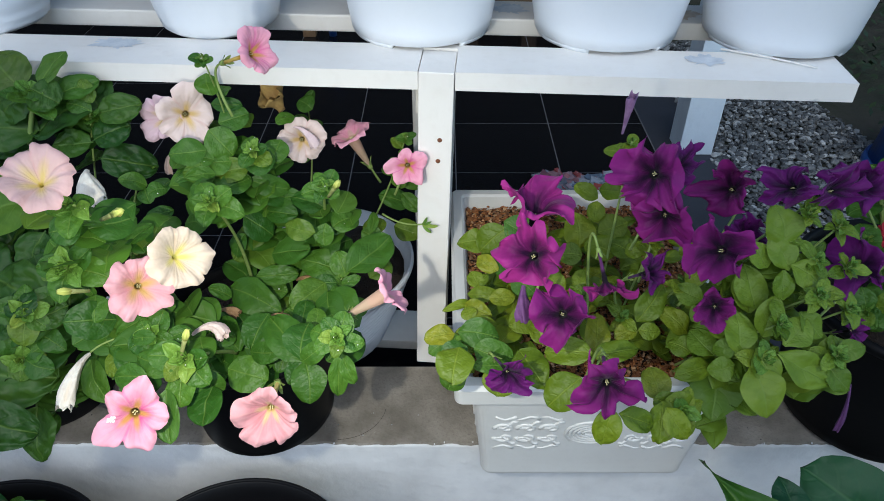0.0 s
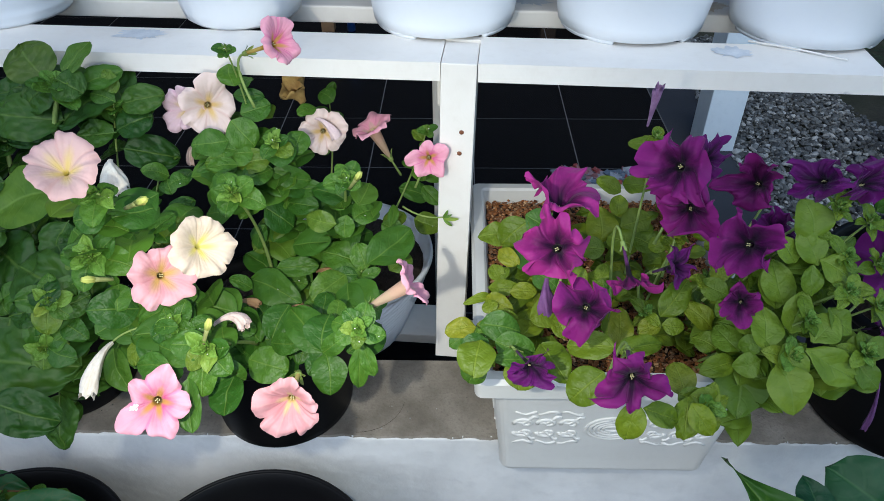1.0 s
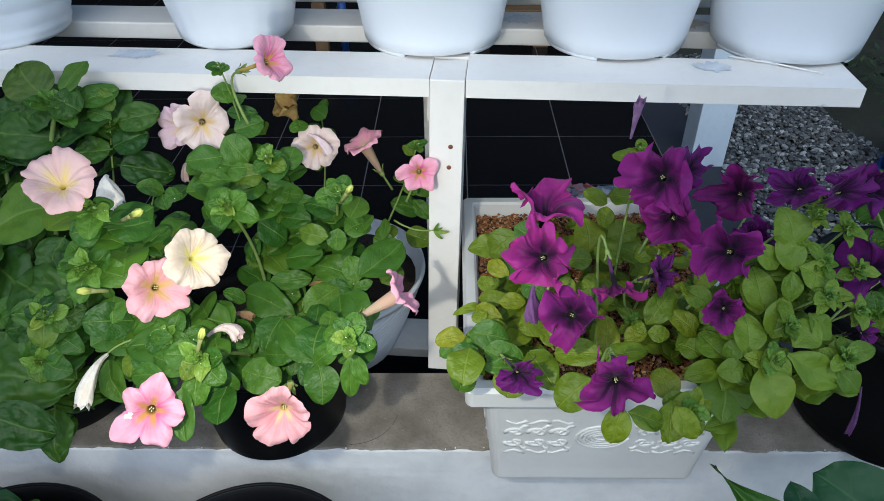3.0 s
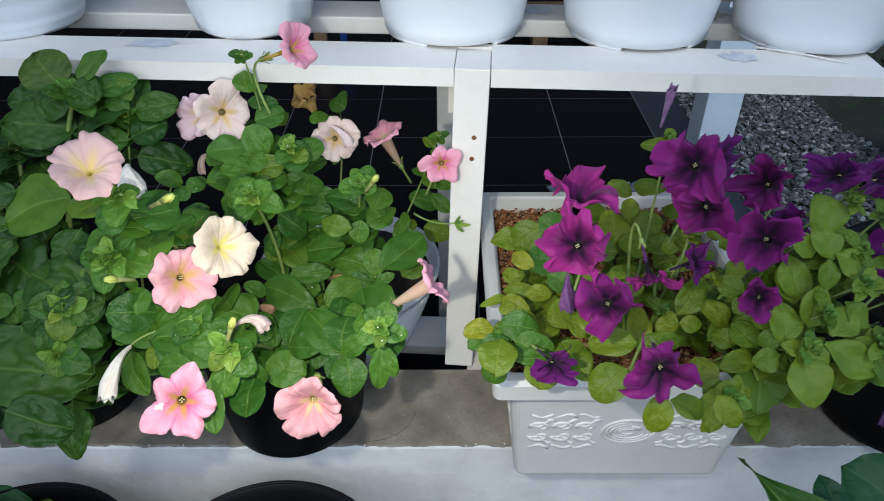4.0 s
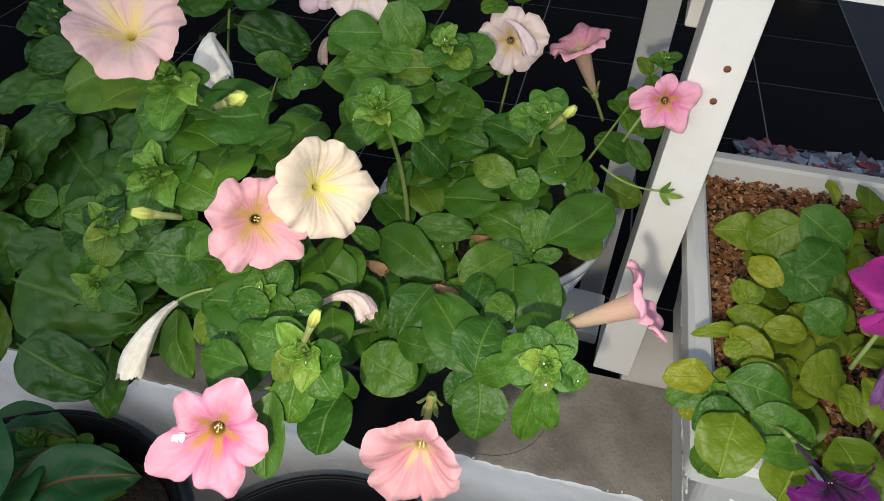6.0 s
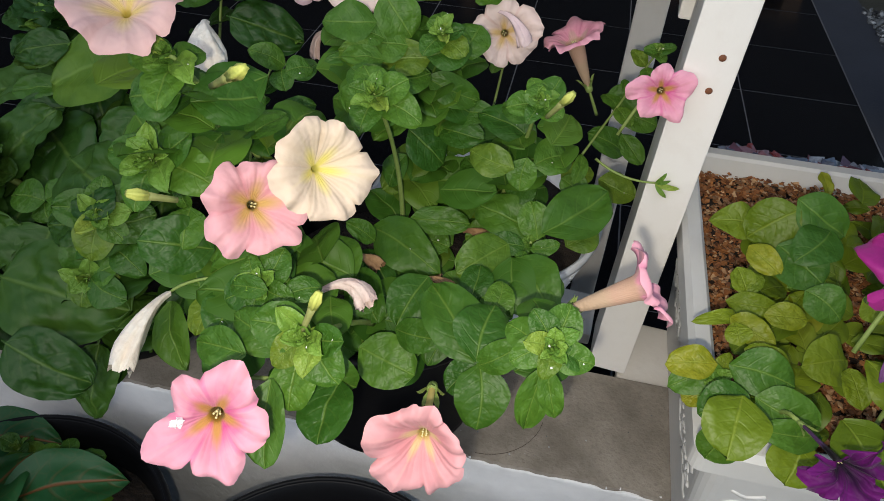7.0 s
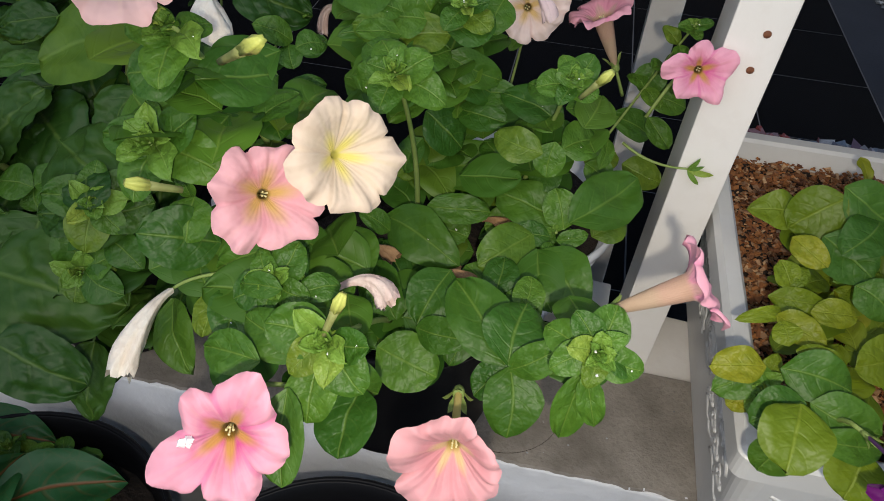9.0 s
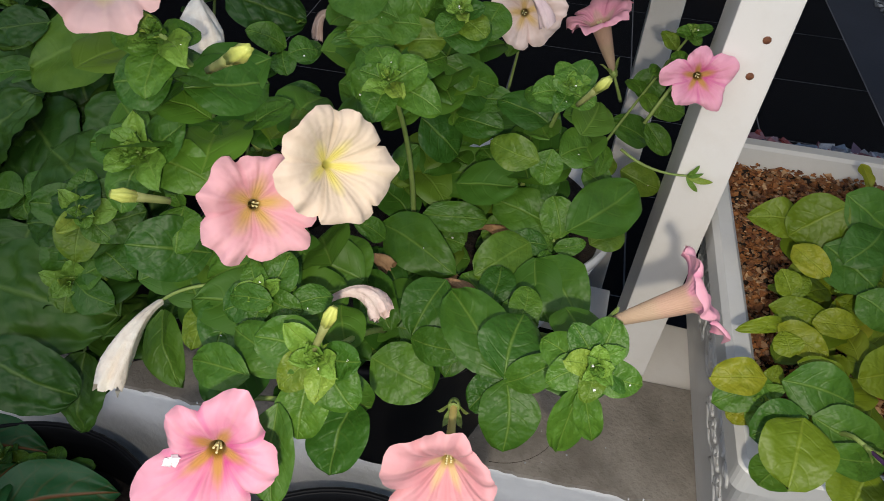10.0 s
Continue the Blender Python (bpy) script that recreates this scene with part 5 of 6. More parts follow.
# twig with a star of small leaves beside the post
bm = bmesh.new()
tube(bm, [p - pink.location for p in bend((-0.075, 0.715, 0.245), (-0.05, 0.70, 0.235), (-0.022, 0.69, 0.247))], 0.0013, 0.0009)
part("stem", bm, M_STEM, pink)
rnd = random.Random(9)
for a, size in ((-0.75, 0.016), (0.05, 0.020), (0.55, 0.013), (1.15, 0.015)):
    add_leaf(pink, SLIVERS, (-0.024, 0.69, 0.246), (math.cos(a), -0.25, math.sin(a)), (0, -1, 0.3), size, rnd)

# ---- leafy petunia at the left, larger leaves ----
leafy = thing("petunia_plant", (-0.525, 0.64, 0.145), "petunia with large crinkled leaves and no flowers", "plant", "petunias")
OUTER_SHOOTS = [
    ((-0.560, 0.560, 0.250), 10, 0.075), ((-0.560, 0.680, 0.320), 10, 0.072), ((-0.650, 0.520, 0.250), 11, 0.075),
    ((-0.560, 0.470, 0.190), 10, 0.078), ((-0.530, 0.700, 0.350), 8, 0.070),
]
CROWN_SHOOTS = [((-0.430, 0.676, 0.426), 0, 0.062), ((-0.385, 0.690, 0.398), 4, 0.024), ((-0.423, 0.518, 0.262), 0, 0.062), ((-0.436, 0.497, 0.212), 0, 0.062), ((-0.345, 0.690, 0.330), 6, 0.024)]
for i, (tip, count, size) in enumerate(OUTER_SHOOTS + CROWN_SHOOTS):
    shoot(leafy, LEAVES_LARGE if count > 6 else LEAVES, tip, Vector((-0.525, 0.64, 0.145)) + Vector((tip[0] + 0.525, tip[1] - 0.64, 0)) * (0.25 if size > 0.05 else 0.7), count, size, 300 + i, stem=0.0042 if size > 0.05 else 0.0016, bare=0.45 if tip[1] < 0.5 else 0.3)
BROAD_BLADES = [
    (-0.454, 0.642, 0.315, -0.524, 0.626, 0.294, 0.069), (-0.519, 0.657, 0.316, -0.566, 0.643, 0.306, 0.027), (-0.524, 0.633, 0.286, -0.568, 0.626, 0.279, 0.02),
    (-0.516, 0.625, 0.274, -0.565, 0.61, 0.261, 0.027), (-0.537, 0.617, 0.251, -0.476, 0.575, 0.235, 0.061), (-0.438, 0.616, 0.292, -0.453, 0.58, 0.261, 0.037),
    (-0.514, 0.491, 0.202, -0.407, 0.493, 0.19, 0.069), (-0.42, 0.509, 0.26, -0.433, 0.538, 0.272, 0.03), (-0.431, 0.52, 0.249, -0.477, 0.522, 0.234, 0.032),
    (-0.423, 0.519, 0.246, -0.393, 0.537, 0.252, 0.028), (-0.429, 0.519, 0.242, -0.456, 0.509, 0.223, 0.023), (-0.422, 0.516, 0.232, -0.395, 0.507, 0.218, 0.022),
]
RUFFLED_BLADES = [
    (-0.434, 0.498, 0.213, -0.414, 0.51, 0.225, 0.022), (-0.434, 0.498, 0.213, -0.437, 0.482, 0.197, 0.023), (-0.432, 0.496, 0.215, -0.403, 0.491, 0.205, 0.024),
    (-0.436, 0.5, 0.212, -0.456, 0.505, 0.217, 0.02), (-0.47, 0.438, 0.198, -0.411, 0.439, 0.167, 0.042), (-0.428, 0.478, 0.166, -0.423, 0.442, 0.12, 0.037),
    (-0.5, 0.549, 0.235, -0.482, 0.561, 0.245, 0.021), (-0.5, 0.548, 0.234, -0.527, 0.546, 0.235, 0.025), (-0.503, 0.55, 0.231, -0.495, 0.54, 0.22, 0.021),
    (-0.539, 0.581, 0.242, -0.499, 0.592, 0.24, 0.03), (-0.421, 0.549, 0.266, -0.407, 0.559, 0.278, 0.017),
]
CROWN_BLADES = [
    (-0.447, 0.688, 0.425, -0.48, 0.716, 0.451, 0.047), (-0.425, 0.684, 0.433, -0.403, 0.714, 0.456, 0.025), (-0.431, 0.674, 0.434, -0.405, 0.673, 0.417, 0.035),
    (-0.438, 0.684, 0.425, -0.477, 0.681, 0.398, 0.04), (-0.448, 0.689, 0.422, -0.489, 0.702, 0.428, 0.017), (-0.418, 0.69, 0.419, -0.375, 0.709, 0.426, 0.026),
    (-0.433, 0.675, 0.383, -0.525, 0.689, 0.382, 0.047), (-0.44, 0.676, 0.374, -0.51, 0.679, 0.358, 0.029), (-0.476, 0.705, 0.412, -0.523, 0.705, 0.398, 0.031),
    (-0.382, 0.689, 0.399, -0.407, 0.691, 0.408, 0.019), (-0.38, 0.692, 0.408, -0.392, 0.705, 0.429, 0.016), (-0.381, 0.669, 0.372, -0.421, 0.662, 0.372, 0.031),
]
INNER_BLADES = [
    (-0.383, 0.671, 0.373, -0.347, 0.691, 0.382, 0.035), (-0.381, 0.692, 0.394, -0.335, 0.707, 0.399, 0.031), (-0.383, 0.671, 0.352, -0.33, 0.691, 0.328, 0.036),
    (-0.332, 0.665, 0.311, -0.313, 0.678, 0.317, 0.017), (-0.334, 0.663, 0.32, -0.358, 0.653, 0.334, 0.018), (-0.336, 0.66, 0.319, -0.327, 0.644, 0.309, 0.017),
    (-0.328, 0.625, 0.3, -0.301, 0.639, 0.303, 0.016), (-0.332, 0.607, 0.277, -0.309, 0.637, 0.292, 0.035), (-0.484, 0.571, 0.264, -0.405, 0.529, 0.261, 0.054),
    (-0.44, 0.585, 0.284, -0.408, 0.547, 0.257, 0.042), (-0.486, 0.532, 0.225, -0.497, 0.495, 0.194, 0.06),
]
LEAFY_BLADES = BROAD_BLADES + RUFFLED_BLADES + CROWN_BLADES + INNER_BLADES
rnd = random.Random(62)
for row in LEAFY_BLADES:
    blade(leafy, LEAVES_LARGE if row[6] > 0.026 and row is not BROAD_BLADES[0] else LEAVES, row, rnd)
filling(leafy, LEAVES_LARGE, LEAFY_BLADES, 60, 0.062, 22, lambda p: p.y > 0.47 and p.x < -0.37)

# ---- purple petunia in the planter ----
purple = thing("petunia_plant", (0.17, 0.60, 0.15), "straggly yellow-green petunia with purple flowers in the white planter", "plant", "petunias")
PLANTER_FRONT_FLOWERS = [
    ("magenta", (0.083, 0.510, 0.390), (0.1, 0.10, 2.2), 0.070), ("magenta", (0.080, 0.476, 0.367), (-0.05, 0.0, 0.0), 0.061), ("purple", (0.106, 0.443, 0.328), (0.2, -0.1, 0.0), 0.053),
    ("purple", (0.124, 0.348, 0.345), (0.25, -0.35, -0.45), 0.053), ("violet", (0.059, 0.419, 0.280), (0.55, -0.35, -0.35), 0.042), ("purple", (0.199, 0.558, 0.400), (-0.1, 0.0, 0.0), 0.064),
    ("purple", (0.212, 0.540, 0.366), (0.1, -0.2, -0.1), 0.060), ("purple", (0.310, 0.625, 0.340), (-0.2, 0.0, 0.2), 0.059),
]
PLANTER_BACK_FLOWERS = [
    ("purple", (0.243, 0.475, 0.374), (-0.1, -0.1, 0.1), 0.059), ("purple", (0.249, 0.467, 0.315), (0.0, -0.3, 0.0), 0.042), ("violet", (0.190, 0.489, 0.338), (0.9, 0.0, 0.3), 0.040),
    ("magenta", (0.150, 0.480, 0.330), (0.5, -1.2, -1.8), 0.040), ("violet", (0.290, 0.485, 0.432), (-0.9, -0.3, 0.4), 0.048), ("violet", (0.345, 0.515, 0.410), (0.9, -0.2, 0.5), 0.050),
    ("violet", (0.290, 0.525, 0.352), (0.5, 0.1, 0.2), 0.052), ("violet", (0.240, 0.600, 0.385), (0.7, 0.3, 0.3), 0.052),
]
PFLOWERS = PLANTER_FRONT_FLOWERS + PLANTER_BACK_FLOWERS
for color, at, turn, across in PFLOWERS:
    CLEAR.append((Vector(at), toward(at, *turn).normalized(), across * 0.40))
PSHOOTS = [
    ((0.012, 0.490, 0.238), 0, 0.045), ((0.193, 0.623, 0.400), 3, 0.026), ((0.085, 0.600, 0.245), 0, 0.04), ((0.200, 0.370, 0.285), 0, 0.05),
    ((0.290, 0.430, 0.285), 0, 0.055), ((0.310, 0.500, 0.375), 6, 0.030), ((0.325, 0.500, 0.398), 8, 0.030), ((0.357, 0.500, 0.385), 8, 0.030),
    ((0.335, 0.480, 0.360), 6, 0.034), ((0.345, 0.470, 0.330), 6, 0.036), ((0.375, 0.490, 0.345), 6, 0.034), ((0.240, 0.520, 0.300), 4, 0.026),
    ((0.180, 0.500, 0.270), 4, 0.028), ((0.150, 0.540, 0.265), 4, 0.028), ((0.225, 0.580, 0.310), 4, 0.026), ((0.355, 0.430, 0.290), 4, 0.040), ((0.300, 0.440, 0.320), 6, 0.032), ((0.330, 0.450, 0.345), 6, 0.030), ((0.370, 0.460, 0.320), 6, 0.032), ((0.345, 0.520, 0.400), 8, 0.024),
]
for i, (tip, count, size) in enumerate(PSHOOTS):
    root = (min(0.30, max(0.05, 0.17 + (tip[0] - 0.17) * 0.6)), max(0.53, 0.60 + (tip[1] - 0.60) * 0.4), 0.15)
    shoot(purple, LEAVES_PALE if tip[0] > 0.27 else LEAVES_LIGHT, tip, root, count, size, 400 + i, 0.3, 0.0017)
HUSK_BLADES = [
    (0.057, 0.65, 0.248, 0.021, 0.65, 0.247, 0.026), (0.074, 0.641, 0.277, 0.045, 0.636, 0.248, 0.032), (0.04, 0.612, 0.258, 0.061, 0.593, 0.253, 0.017),
    (0.032, 0.593, 0.252, 0.041, 0.58, 0.241, 0.016), (0.039, 0.58, 0.241, 0.05, 0.591, 0.249, 0.011), (0.028, 0.575, 0.234, 0.062, 0.572, 0.237, 0.016),
    (0.051, 0.561, 0.24, 0.079, 0.563, 0.241, 0.017), (0.032, 0.55, 0.245, 0.002, 0.539, 0.243, 0.009), (0.025, 0.544, 0.248, 0.05, 0.528, 0.247, 0.018),
    (0.03, 0.522, 0.245, 0.026, 0.536, 0.25, 0.015), (0.026, 0.506, 0.26, 0.055, 0.505, 0.254, 0.013), (0.013, 0.5, 0.248, -0.017, 0.496, 0.244, 0.019),
]
CORNER_BLADES = [
    (0.018, 0.499, 0.244, -0.012, 0.489, 0.231, 0.021), (0.016, 0.491, 0.259, 0.054, 0.489, 0.253, 0.026), (0.024, 0.467, 0.263, -0.001, 0.456, 0.251, 0.022),
    (0.016, 0.456, 0.274, 0.009, 0.423, 0.261, 0.031), (0.016, 0.445, 0.257, 0.006, 0.438, 0.235, 0.022), (0.031, 0.474, 0.254, 0.068, 0.468, 0.247, 0.027),
    (0.07, 0.463, 0.244, 0.031, 0.452, 0.253, 0.017), (0.059, 0.457, 0.245, 0.052, 0.436, 0.229, 0.031), (0.06, 0.615, 0.261, 0.09, 0.592, 0.251, 0.033),
    (0.095, 0.628, 0.271, 0.071, 0.601, 0.261, 0.029), (0.076, 0.578, 0.254, 0.1, 0.567, 0.243, 0.024), (0.102, 0.535, 0.237, 0.071, 0.52, 0.24, 0.029),
    (0.071, 0.647, 0.282, 0.111, 0.642, 0.259, 0.031),
]
RIM_BLADES = [
    (0.073, 0.46, 0.265, 0.093, 0.427, 0.254, 0.031), (0.136, 0.436, 0.287, 0.096, 0.448, 0.275, 0.023), (0.125, 0.419, 0.273, 0.097, 0.409, 0.247, 0.03),
    (0.147, 0.465, 0.256, 0.153, 0.502, 0.272, 0.022), (0.136, 0.439, 0.279, 0.18, 0.453, 0.274, 0.019), (0.116, 0.479, 0.253, 0.099, 0.509, 0.263, 0.022),
    (0.159, 0.636, 0.25, 0.156, 0.666, 0.278, 0.033), (0.18, 0.643, 0.269, 0.211, 0.646, 0.28, 0.029), (0.197, 0.617, 0.256, 0.166, 0.634, 0.261, 0.029),
    (0.161, 0.622, 0.252, 0.135, 0.629, 0.248, 0.023),
]
CENTRE_BLADES = [
    (0.215, 0.608, 0.264, 0.192, 0.628, 0.266, 0.023), (0.204, 0.606, 0.267, 0.224, 0.604, 0.28, 0.016), (0.18, 0.667, 0.3, 0.154, 0.679, 0.31, 0.017),
    (0.179, 0.662, 0.315, 0.207, 0.647, 0.321, 0.019), (0.178, 0.662, 0.3, 0.175, 0.648, 0.281, 0.018), (0.192, 0.617, 0.384, 0.169, 0.629, 0.385, 0.015),
    (0.193, 0.498, 0.266, 0.22, 0.523, 0.291, 0.023), (0.193, 0.489, 0.264, 0.214, 0.489, 0.261, 0.015), (0.187, 0.387, 0.28, 0.181, 0.414, 0.291, 0.022),
    (0.239, 0.515, 0.302, 0.256, 0.522, 0.318, 0.017), (0.251, 0.513, 0.334, 0.272, 0.498, 0.326, 0.01), (0.253, 0.5, 0.294, 0.23, 0.515, 0.297, 0.02),
]
TRAILING_BLADES = [
    (0.135, 0.356, 0.308, 0.129, 0.344, 0.279, 0.02), (0.14, 0.353, 0.305, 0.17, 0.357, 0.286, 0.018), (0.182, 0.373, 0.296, 0.178, 0.351, 0.273, 0.019),
    (0.185, 0.376, 0.295, 0.212, 0.378, 0.277, 0.021), (0.182, 0.365, 0.298, 0.199, 0.352, 0.277, 0.018), (0.212, 0.427, 0.265, 0.251, 0.446, 0.26, 0.018),
    (0.268, 0.456, 0.254, 0.255, 0.417, 0.216, 0.045), (0.278, 0.427, 0.281, 0.29, 0.398, 0.247, 0.033), (0.268, 0.446, 0.29, 0.252, 0.449, 0.275, 0.016),
    (0.272, 0.456, 0.286, 0.253, 0.475, 0.287, 0.019), (0.242, 0.488, 0.26, 0.216, 0.506, 0.275, 0.02), (0.256, 0.453, 0.266, 0.239, 0.477, 0.273, 0.024),
]
DOWNY_BLADES = [
    (0.27, 0.437, 0.283, 0.27, 0.469, 0.307, 0.027), (0.287, 0.473, 0.301, 0.282, 0.502, 0.33, 0.026), (0.284, 0.438, 0.292, 0.3, 0.415, 0.27, 0.023),
    (0.3, 0.43, 0.293, 0.348, 0.418, 0.268, 0.028), (0.305, 0.434, 0.298, 0.327, 0.453, 0.314, 0.025), (0.321, 0.456, 0.319, 0.342, 0.444, 0.299, 0.021),
    (0.307, 0.492, 0.363, 0.298, 0.514, 0.394, 0.03), (0.295, 0.485, 0.346, 0.28, 0.498, 0.364, 0.021), (0.312, 0.479, 0.348, 0.296, 0.499, 0.372, 0.023),
    (0.312, 0.48, 0.354, 0.339, 0.468, 0.337, 0.025), (0.305, 0.476, 0.351, 0.306, 0.462, 0.328, 0.018), (0.291, 0.472, 0.307, 0.282, 0.499, 0.336, 0.027),
    (0.292, 0.448, 0.295, 0.301, 0.466, 0.328, 0.023),
]
FAR_BLADES = [
    (0.342, 0.437, 0.279, 0.369, 0.451, 0.288, 0.023), (0.347, 0.43, 0.28, 0.367, 0.415, 0.261, 0.021), (0.236, 0.572, 0.308, 0.25, 0.571, 0.324, 0.015),
    (0.237, 0.543, 0.316, 0.255, 0.542, 0.332, 0.015), (0.229, 0.579, 0.28, 0.214, 0.6, 0.287, 0.016), (0.117, 0.585, 0.251, 0.134, 0.574, 0.244, 0.021),
    (0.144, 0.564, 0.253, 0.155, 0.582, 0.262, 0.016), (0.17, 0.485, 0.256, 0.192, 0.494, 0.263, 0.016), (0.101, 0.492, 0.24, 0.094, 0.515, 0.249, 0.015),
    (0.237, 0.459, 0.262, 0.22, 0.473, 0.262, 0.019), (0.269, 0.437, 0.271, 0.246, 0.437, 0.263, 0.02), (0.255, 0.489, 0.291, 0.241, 0.487, 0.279, 0.019),
]
PLANTER_BLADES = HUSK_BLADES + CORNER_BLADES + RIM_BLADES + CENTRE_BLADES + TRAILING_BLADES + DOWNY_BLADES + FAR_BLADES
rnd = random.Random(63)
for row in PLANTER_BLADES:
    blade(purple, LEAVES if row in CORNER_BLADES[::2] + CORNER_BLADES[1::4] else LEAVES_PALE if row[0] > 0.245 else LEAVES_LIGHT, row, rnd)
rnd = random.Random(64)
GROUND_COVER = [(x, y, z, x, y, z) for x, y, z in ((rnd.uniform(0.05, 0.30), rnd.uniform(0.50, 0.74), rnd.uniform(0.225, 0.262)) for _ in range(220))]
filling(purple, LEAVES_LIGHT, GROUND_COVER, 125, 0.032, 23, lambda p: 0.048 < p.x < 0.30 and 0.49 < p.y < 0.76 and 0.188 < p.z < 0.24 and (p.x > 0.095 or p.y < 0.66))
filling(purple, LEAVES_PALE, [r for r in PLANTER_BLADES if r[0] > 0.25], 110, 0.038, 24, lambda p: 0.24 < p.x < 0.40 and p.y > 0.43 and p.z > 0.17)
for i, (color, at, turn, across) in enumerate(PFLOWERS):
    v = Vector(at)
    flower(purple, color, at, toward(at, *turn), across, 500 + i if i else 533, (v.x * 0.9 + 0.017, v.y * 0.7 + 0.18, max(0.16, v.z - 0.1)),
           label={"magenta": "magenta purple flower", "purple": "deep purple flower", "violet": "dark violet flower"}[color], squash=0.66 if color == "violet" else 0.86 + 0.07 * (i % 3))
wilted(purple, M_WILT_FADED, (0.180, 0.616, 0.412), (0.178, 0.605, 0.436), (0.179, 0.600, 0.460), 0.0075, 7, "rolled-up purple flower")
wilted(purple, M_WILT_PURPLE, (0.072, 0.462, 0.345), (0.070, 0.452, 0.335), (0.074, 0.448, 0.322), 0.012, 8, "pale crumpled purple flower")
wilted(purple, M_WILT_PURPLE, (0.388, 0.440, 0.240), (0.390, 0.430, 0.215), (0.394, 0.435, 0.180), 0.0052, 9, "hanging dried violet flower")

# ---- petunia in the large black pot ----
dark = thing("petunia_plant", (0.575, 0.63, 0.19), "petunia with violet and red flowers in a large black pot", "plant", "petunias")
for i, (tip, count, size) in enumerate([((0.44, 0.53, 0.25), 8, 0.034), ((0.46, 0.60, 0.29), 8, 0.036), ((0.52, 0.52, 0.30), 10, 0.044), ((0.55, 0.60, 0.34), 10, 0.046),
                                        ((0.62, 0.56, 0.32), 10, 0.046), ((0.50, 0.68, 0.33), 10, 0.044), ((0.62, 0.68, 0.34), 10, 0.046)]):
    shoot(dark, LEAVES, tip, (0.575 + (tip[0] - 0.575) * 0.4, 0.63 + (tip[1] - 0.63) * 0.4, 0.19), count, size, 600 + i)
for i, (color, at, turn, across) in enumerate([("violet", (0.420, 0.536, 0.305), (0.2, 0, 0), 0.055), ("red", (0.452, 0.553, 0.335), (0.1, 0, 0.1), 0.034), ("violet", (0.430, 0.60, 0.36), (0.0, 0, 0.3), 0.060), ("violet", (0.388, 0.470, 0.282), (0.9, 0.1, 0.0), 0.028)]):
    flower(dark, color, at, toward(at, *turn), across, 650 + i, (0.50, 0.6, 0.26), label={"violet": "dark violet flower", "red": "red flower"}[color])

# ---- red-veined plant in the low pot, and the broad leaves of a plant below the ledge ----
veined = thing("foliage_plant", (-0.53, 0.345, -0.08), "dark green foliage plant with red midribs", "plant")
rnd = random.Random(12)
for at, along, size in (((-0.550, 0.405, -0.02), (0.80, 0.42, 0.10), 0.114), ((-0.640, 0.462, -0.035), (0.95, 0.25, 0.05), 0.10), ((-0.54, 0.38, 0.0), (-0.5, 0.6, 0.3), 0.12), ((-0.52, 0.33, 0.0), (0.6, -0.5, 0.3), 0.13), ((-0.55, 0.36, -0.02), (0.05, 0.9, 0.2), 0.10), ((-0.58, 0.33, 0.0), (-0.8, -0.2, 0.3), 0.12)):
    add_leaf(veined, LEAVES_DARK, at, along, (0.1, -0.2, 1), size, rnd)
    bm = bmesh.new()
    tube(bm, [p - veined.location for p in bend((-0.53, 0.345, -0.08), Vector(at) + Vector((0, 0, -0.03)), at)], 0.003, 0.002)
    part("stem", bm, M_STEM, veined)
for i, (tip, count) in enumerate((((-0.548, 0.460, -0.025), 8), ((-0.520, 0.470, -0.030), 8), ((-0.575, 0.470, -0.030), 6))):
    shoot(veined, LEAVES, tip, (tip[0] + 0.01, 0.44, -0.085), count, 0.044, 700 + i)

broad = thing("foliage_plant", (0.52, 0.40, FLOOR - 0.012), "broad dark green leaves of a plant on the ground", "plant")
for kinds, row in ((LEAVES_LONG, (0.400, 0.360, 0.010, 0.293, 0.460, 0.084, 0.058)), (LEAVES_BROAD, (0.378, 0.408, 0.044, 0.374, 0.450, 0.072, 0.038)), (LEAVES_ROUND, (0.492, 0.410, 0.040, 0.410, 0.462, 0.070, 0.078)), (LEAVES_BROAD, (0.600, 0.360, -0.05, 0.62, 0.48, 0.0, 0.085))):
    blade(broad, kinds, row, rnd)
    bm = bmesh.new()
    tube(bm, [p - broad.location for p in bend((0.52, 0.40, FLOOR - 0.012), (0.52, 0.36, -0.12), row[:3])], 0.005, 0.003)
    part("stem", bm, M_STEM, broad)
wilted(broad, M_SOIL, (0.2935, 0.4595, 0.0838), (0.292, 0.461, 0.085), (0.2905, 0.462, 0.086), 0.0022, 41, "dry black leaf tip")
wilted(broad, M_SOIL, (0.411, 0.461, 0.070), (0.405, 0.466, 0.068), (0.410, 0.460, 0.058), 0.0012, 42, "dry hooked leaf tip")

# ---- background: rag rug, gravel, foliage, clutter on the terrace ----
rug = thing("rag_rug", (0.44, 1.575, FLOOR), "rag rug of blue, grey and red strips on the tiles", "rug")
bm = bmesh.new()
box(bm, (-0.17, -0.09, 0.0), (0.17, 0.09, 0.012), 0.004)
part("backing", bm, M_RAG, rug)
tagged(chips("rag_tuft", 420, lambda r: (r.uniform(-0.17, 0.17), r.uniform(-0.09, 0.09), 0.015 + r.uniform(-0.005, 0.008)), 0.016, M_RAG, 6, 0.25, rug), "tufted rag strips", kind="stuff")


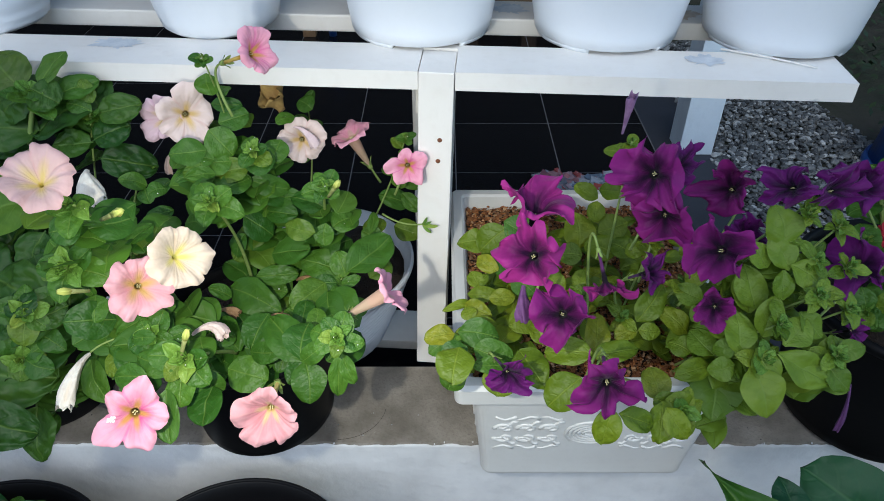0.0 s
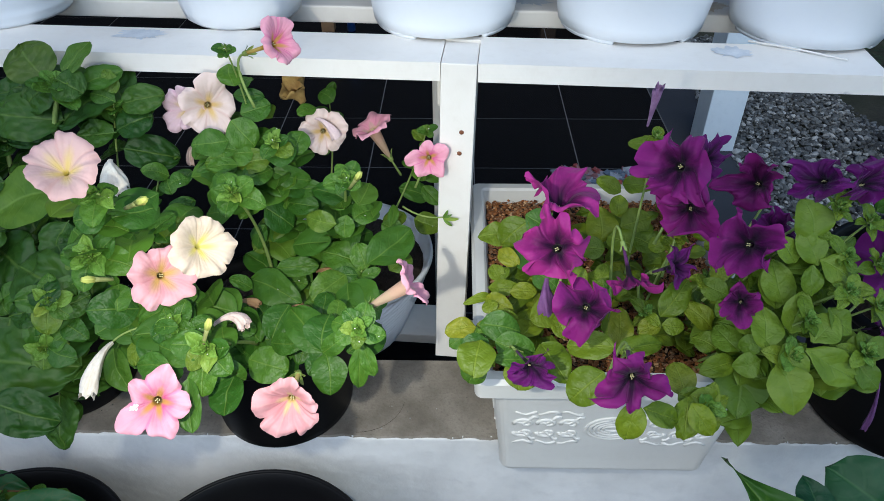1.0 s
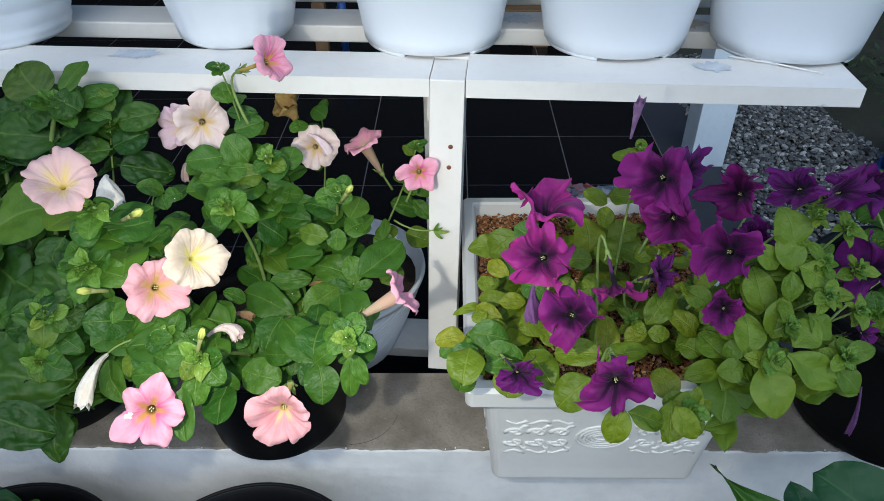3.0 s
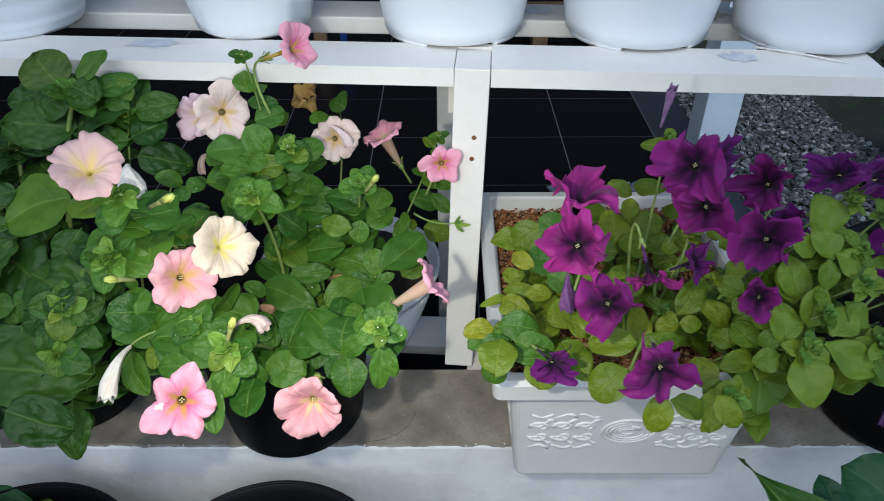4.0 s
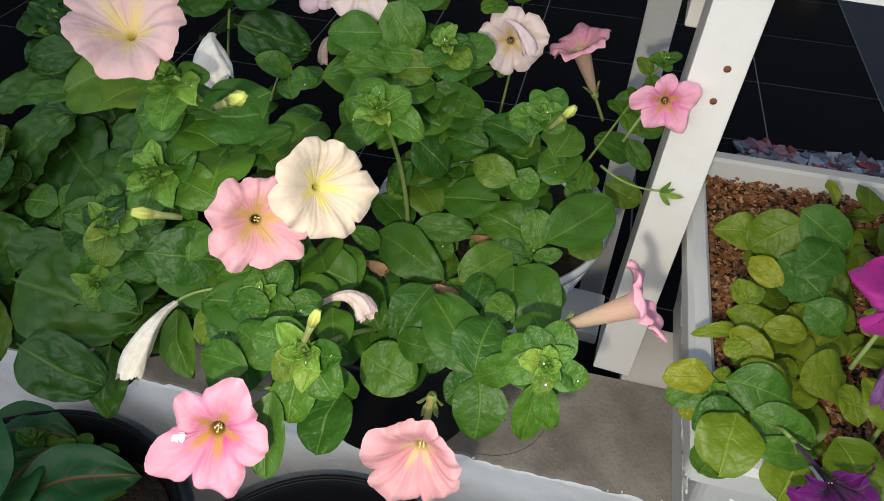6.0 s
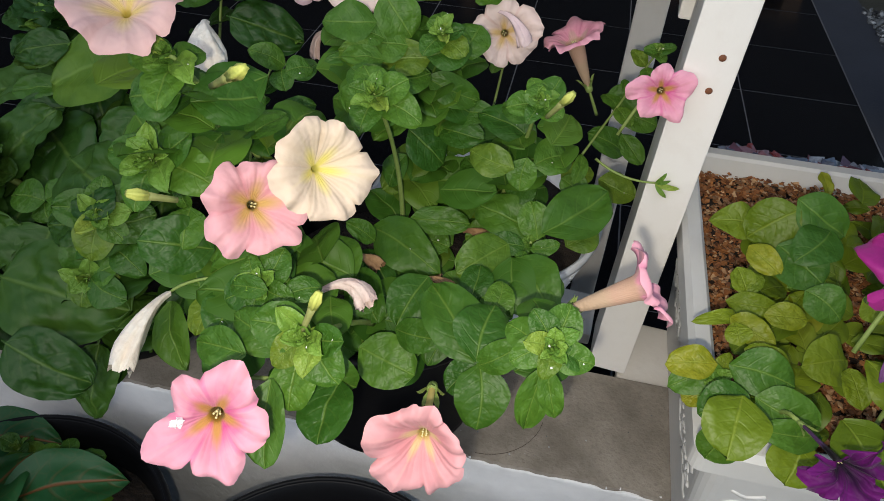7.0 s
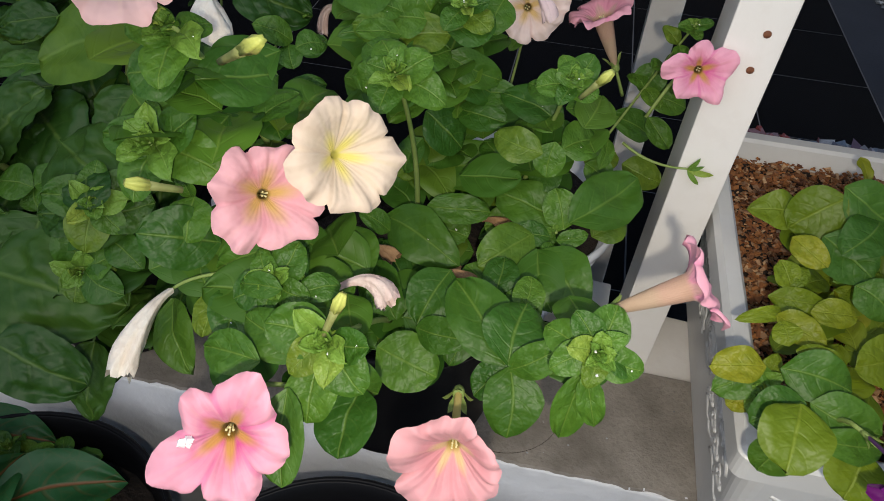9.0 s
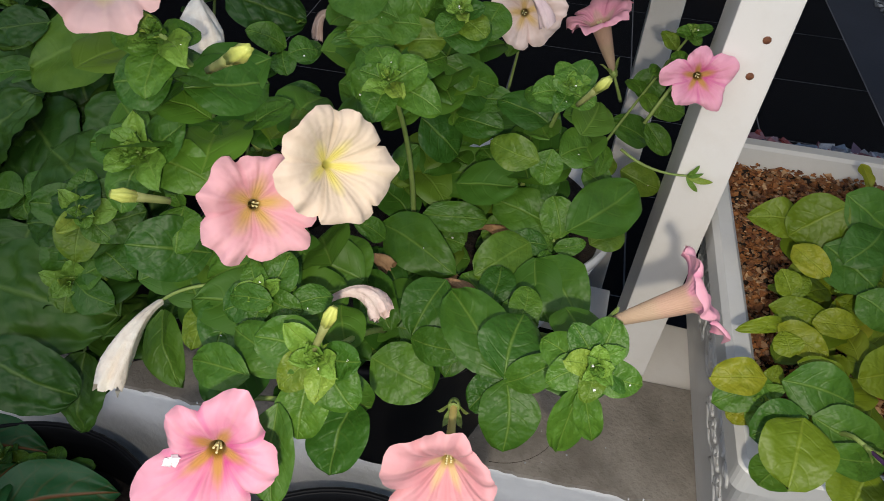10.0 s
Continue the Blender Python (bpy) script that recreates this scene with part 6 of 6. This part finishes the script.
def gravel():
    """Loose river stones over the bed beside the terrace, in one mesh."""
    rnd = random.Random(8)
    ico = bmesh.new()
    bmesh.ops.create_icosphere(ico, subdivisions=1, radius=1.0)
    base = [v.co.copy() for v in ico.verts]
    tris = [[v.index for v in f.verts] for f in ico.faces]
    ico.free()
    verts, faces = [], []
    for layer, count, s0 in ((0, 6200, 0.0080), (1, 4600, 0.0082)):
        for _ in range(count):
            y = rnd.uniform(1.2, 2.7)
            x = rnd.uniform(0.79, 1.32 + 0.06 * math.sin(y * 5))
            s = s0 * rnd.choice((0.6, 0.8, 1.0, 1.0, 1.3, 1.7))
            m = Matrix.Translation((x, y, FLOOR - 0.006 + layer * 0.009)) @ pose(0, 0, 0, rnd.uniform(-30, 30), rnd.uniform(-30, 30), rnd.uniform(0, 360)) @ Matrix.Diagonal((s, s * rnd.uniform(0.55, 0.9), s * rnd.uniform(0.35, 0.6), 1))
            k = len(verts)
            verts += [m @ (c * rnd.uniform(0.82, 1.1)) for c in base]
            faces += [[k + i for i in t] for t in tris]
    return tagged(new("gravel", raw_mesh("gravel", verts, faces, M_GRAVEL)), "loose dark grey river gravel", "gravel", kind="stuff")


gravel()


def foliage():
    """Low dark border plants beyond the gravel, many small blades in one mesh."""
    rnd = random.Random(14)
    verts, faces = [], []
    for _ in range(6500):
        x, y = rnd.uniform(1.30, 3.2), rnd.uniform(0.9, 4.2)
        h = rnd.uniform(0.0, 0.22) * (0.6 + 0.4 * math.sin(x * 9) * math.sin(y * 7))
        p = Vector((x, y, FLOOR + h))
        a, s = rnd.uniform(0, 6.28), rnd.uniform(0.015, 0.04)
        d = Vector((math.cos(a), math.sin(a), rnd.uniform(-0.2, 0.9))) * s
        w = Vector((-math.sin(a), math.cos(a), 0)) * s * 0.28
        k = len(verts)
        verts += [p, p + d * 0.5 + w, p + d, p + d * 0.5 - w]
        faces.append((k, k + 1, k + 2, k + 3))
    return tagged(new("border_plants", raw_mesh("border_plants", verts, faces, M_GRASS)), "low dark green plants beyond the gravel", "plants", kind="stuff")


foliage()

bench = thing("wooden_pallet", (0.36, 2.95, FLOOR), "low brown wooden pallet on the terrace", "pallet")
for k in range(4):
    bm = bmesh.new()
    box(bm, (-0.28, -0.16 + 0.085 * k, 0.08), (0.28, -0.09 + 0.085 * k, 0.10), 0.003)
    part("slat", bm, M_BROWN_WOOD, bench, "", False)
for x in (-0.24, 0.0, 0.24):
    bm = bmesh.new()
    box(bm, (x - 0.03, -0.16, 0.0), (x + 0.03, 0.165, 0.079), 0.002)
    part("bearer", bm, M_BROWN_WOOD, bench, "", False)

# blue tub turned over at the edge of the gravel
tub = thing("bucket", (1.36, 1.70, FLOOR - 0.006), "blue plastic bucket turned over beside the gravel", "bucket")
bm = bmesh.new()
lathe(bm, [(0.001, 0.26), (0.10, 0.26), (0.112, 0.25), (0.135, 0.03), (0.131, 0.03), (0.108, 0.246), (0.001, 0.254)], 48)
part("body", bm, M_BLUE_PLASTIC, tub)
bm = bmesh.new()
lathe(bm, [(0.134, 0.0), (0.148, 0.0), (0.150, 0.012), (0.146, 0.032), (0.134, 0.034)], 48, ring=True)
part("rim", bm, M_BLUE_PLASTIC, tub)

batten = thing("wooden_batten", (-0.535, 2.76, FLOOR), "short brown wooden batten standing on the black tiles", "batten")
bm = bmesh.new()
box(bm, (-0.026, -0.02, 0.0), (0.026, 0.02, 0.20), 0.003)
part("shaft", bm, M_BROWN_WOOD, batten, "", False)
pipe = thing("plastic_pipe", (-0.443, 2.76, FLOOR), "short blue plastic pipe standing on the black tiles", "pipe")
bm = bmesh.new()
lathe(bm, [(0.013, 0.0), (0.016, 0.0), (0.016, 0.20), (0.013, 0.20)], 24, ring=True)
part("shaft", bm, M_BLUE_PLASTIC, pipe)

# floor tiles, one object each on one mesh
bm = bmesh.new()
box(bm, (0.0015, 0.0015, -0.008), (0.2985, 0.2985, 0.0), 0.0012)
tile = bpy.data.meshes.new("tile")
bm.to_mesh(tile)
bm.free()
tile.materials.append(M_TILE)
for i in range(10):
    for j in range(10):
        ob = new("tile", tile)
        ob.parent = floor_ob
        ob.location = (0.34 + 0.3 - 0.3 * (i + 1), 0.50 + 0.3 * j, FLOOR)
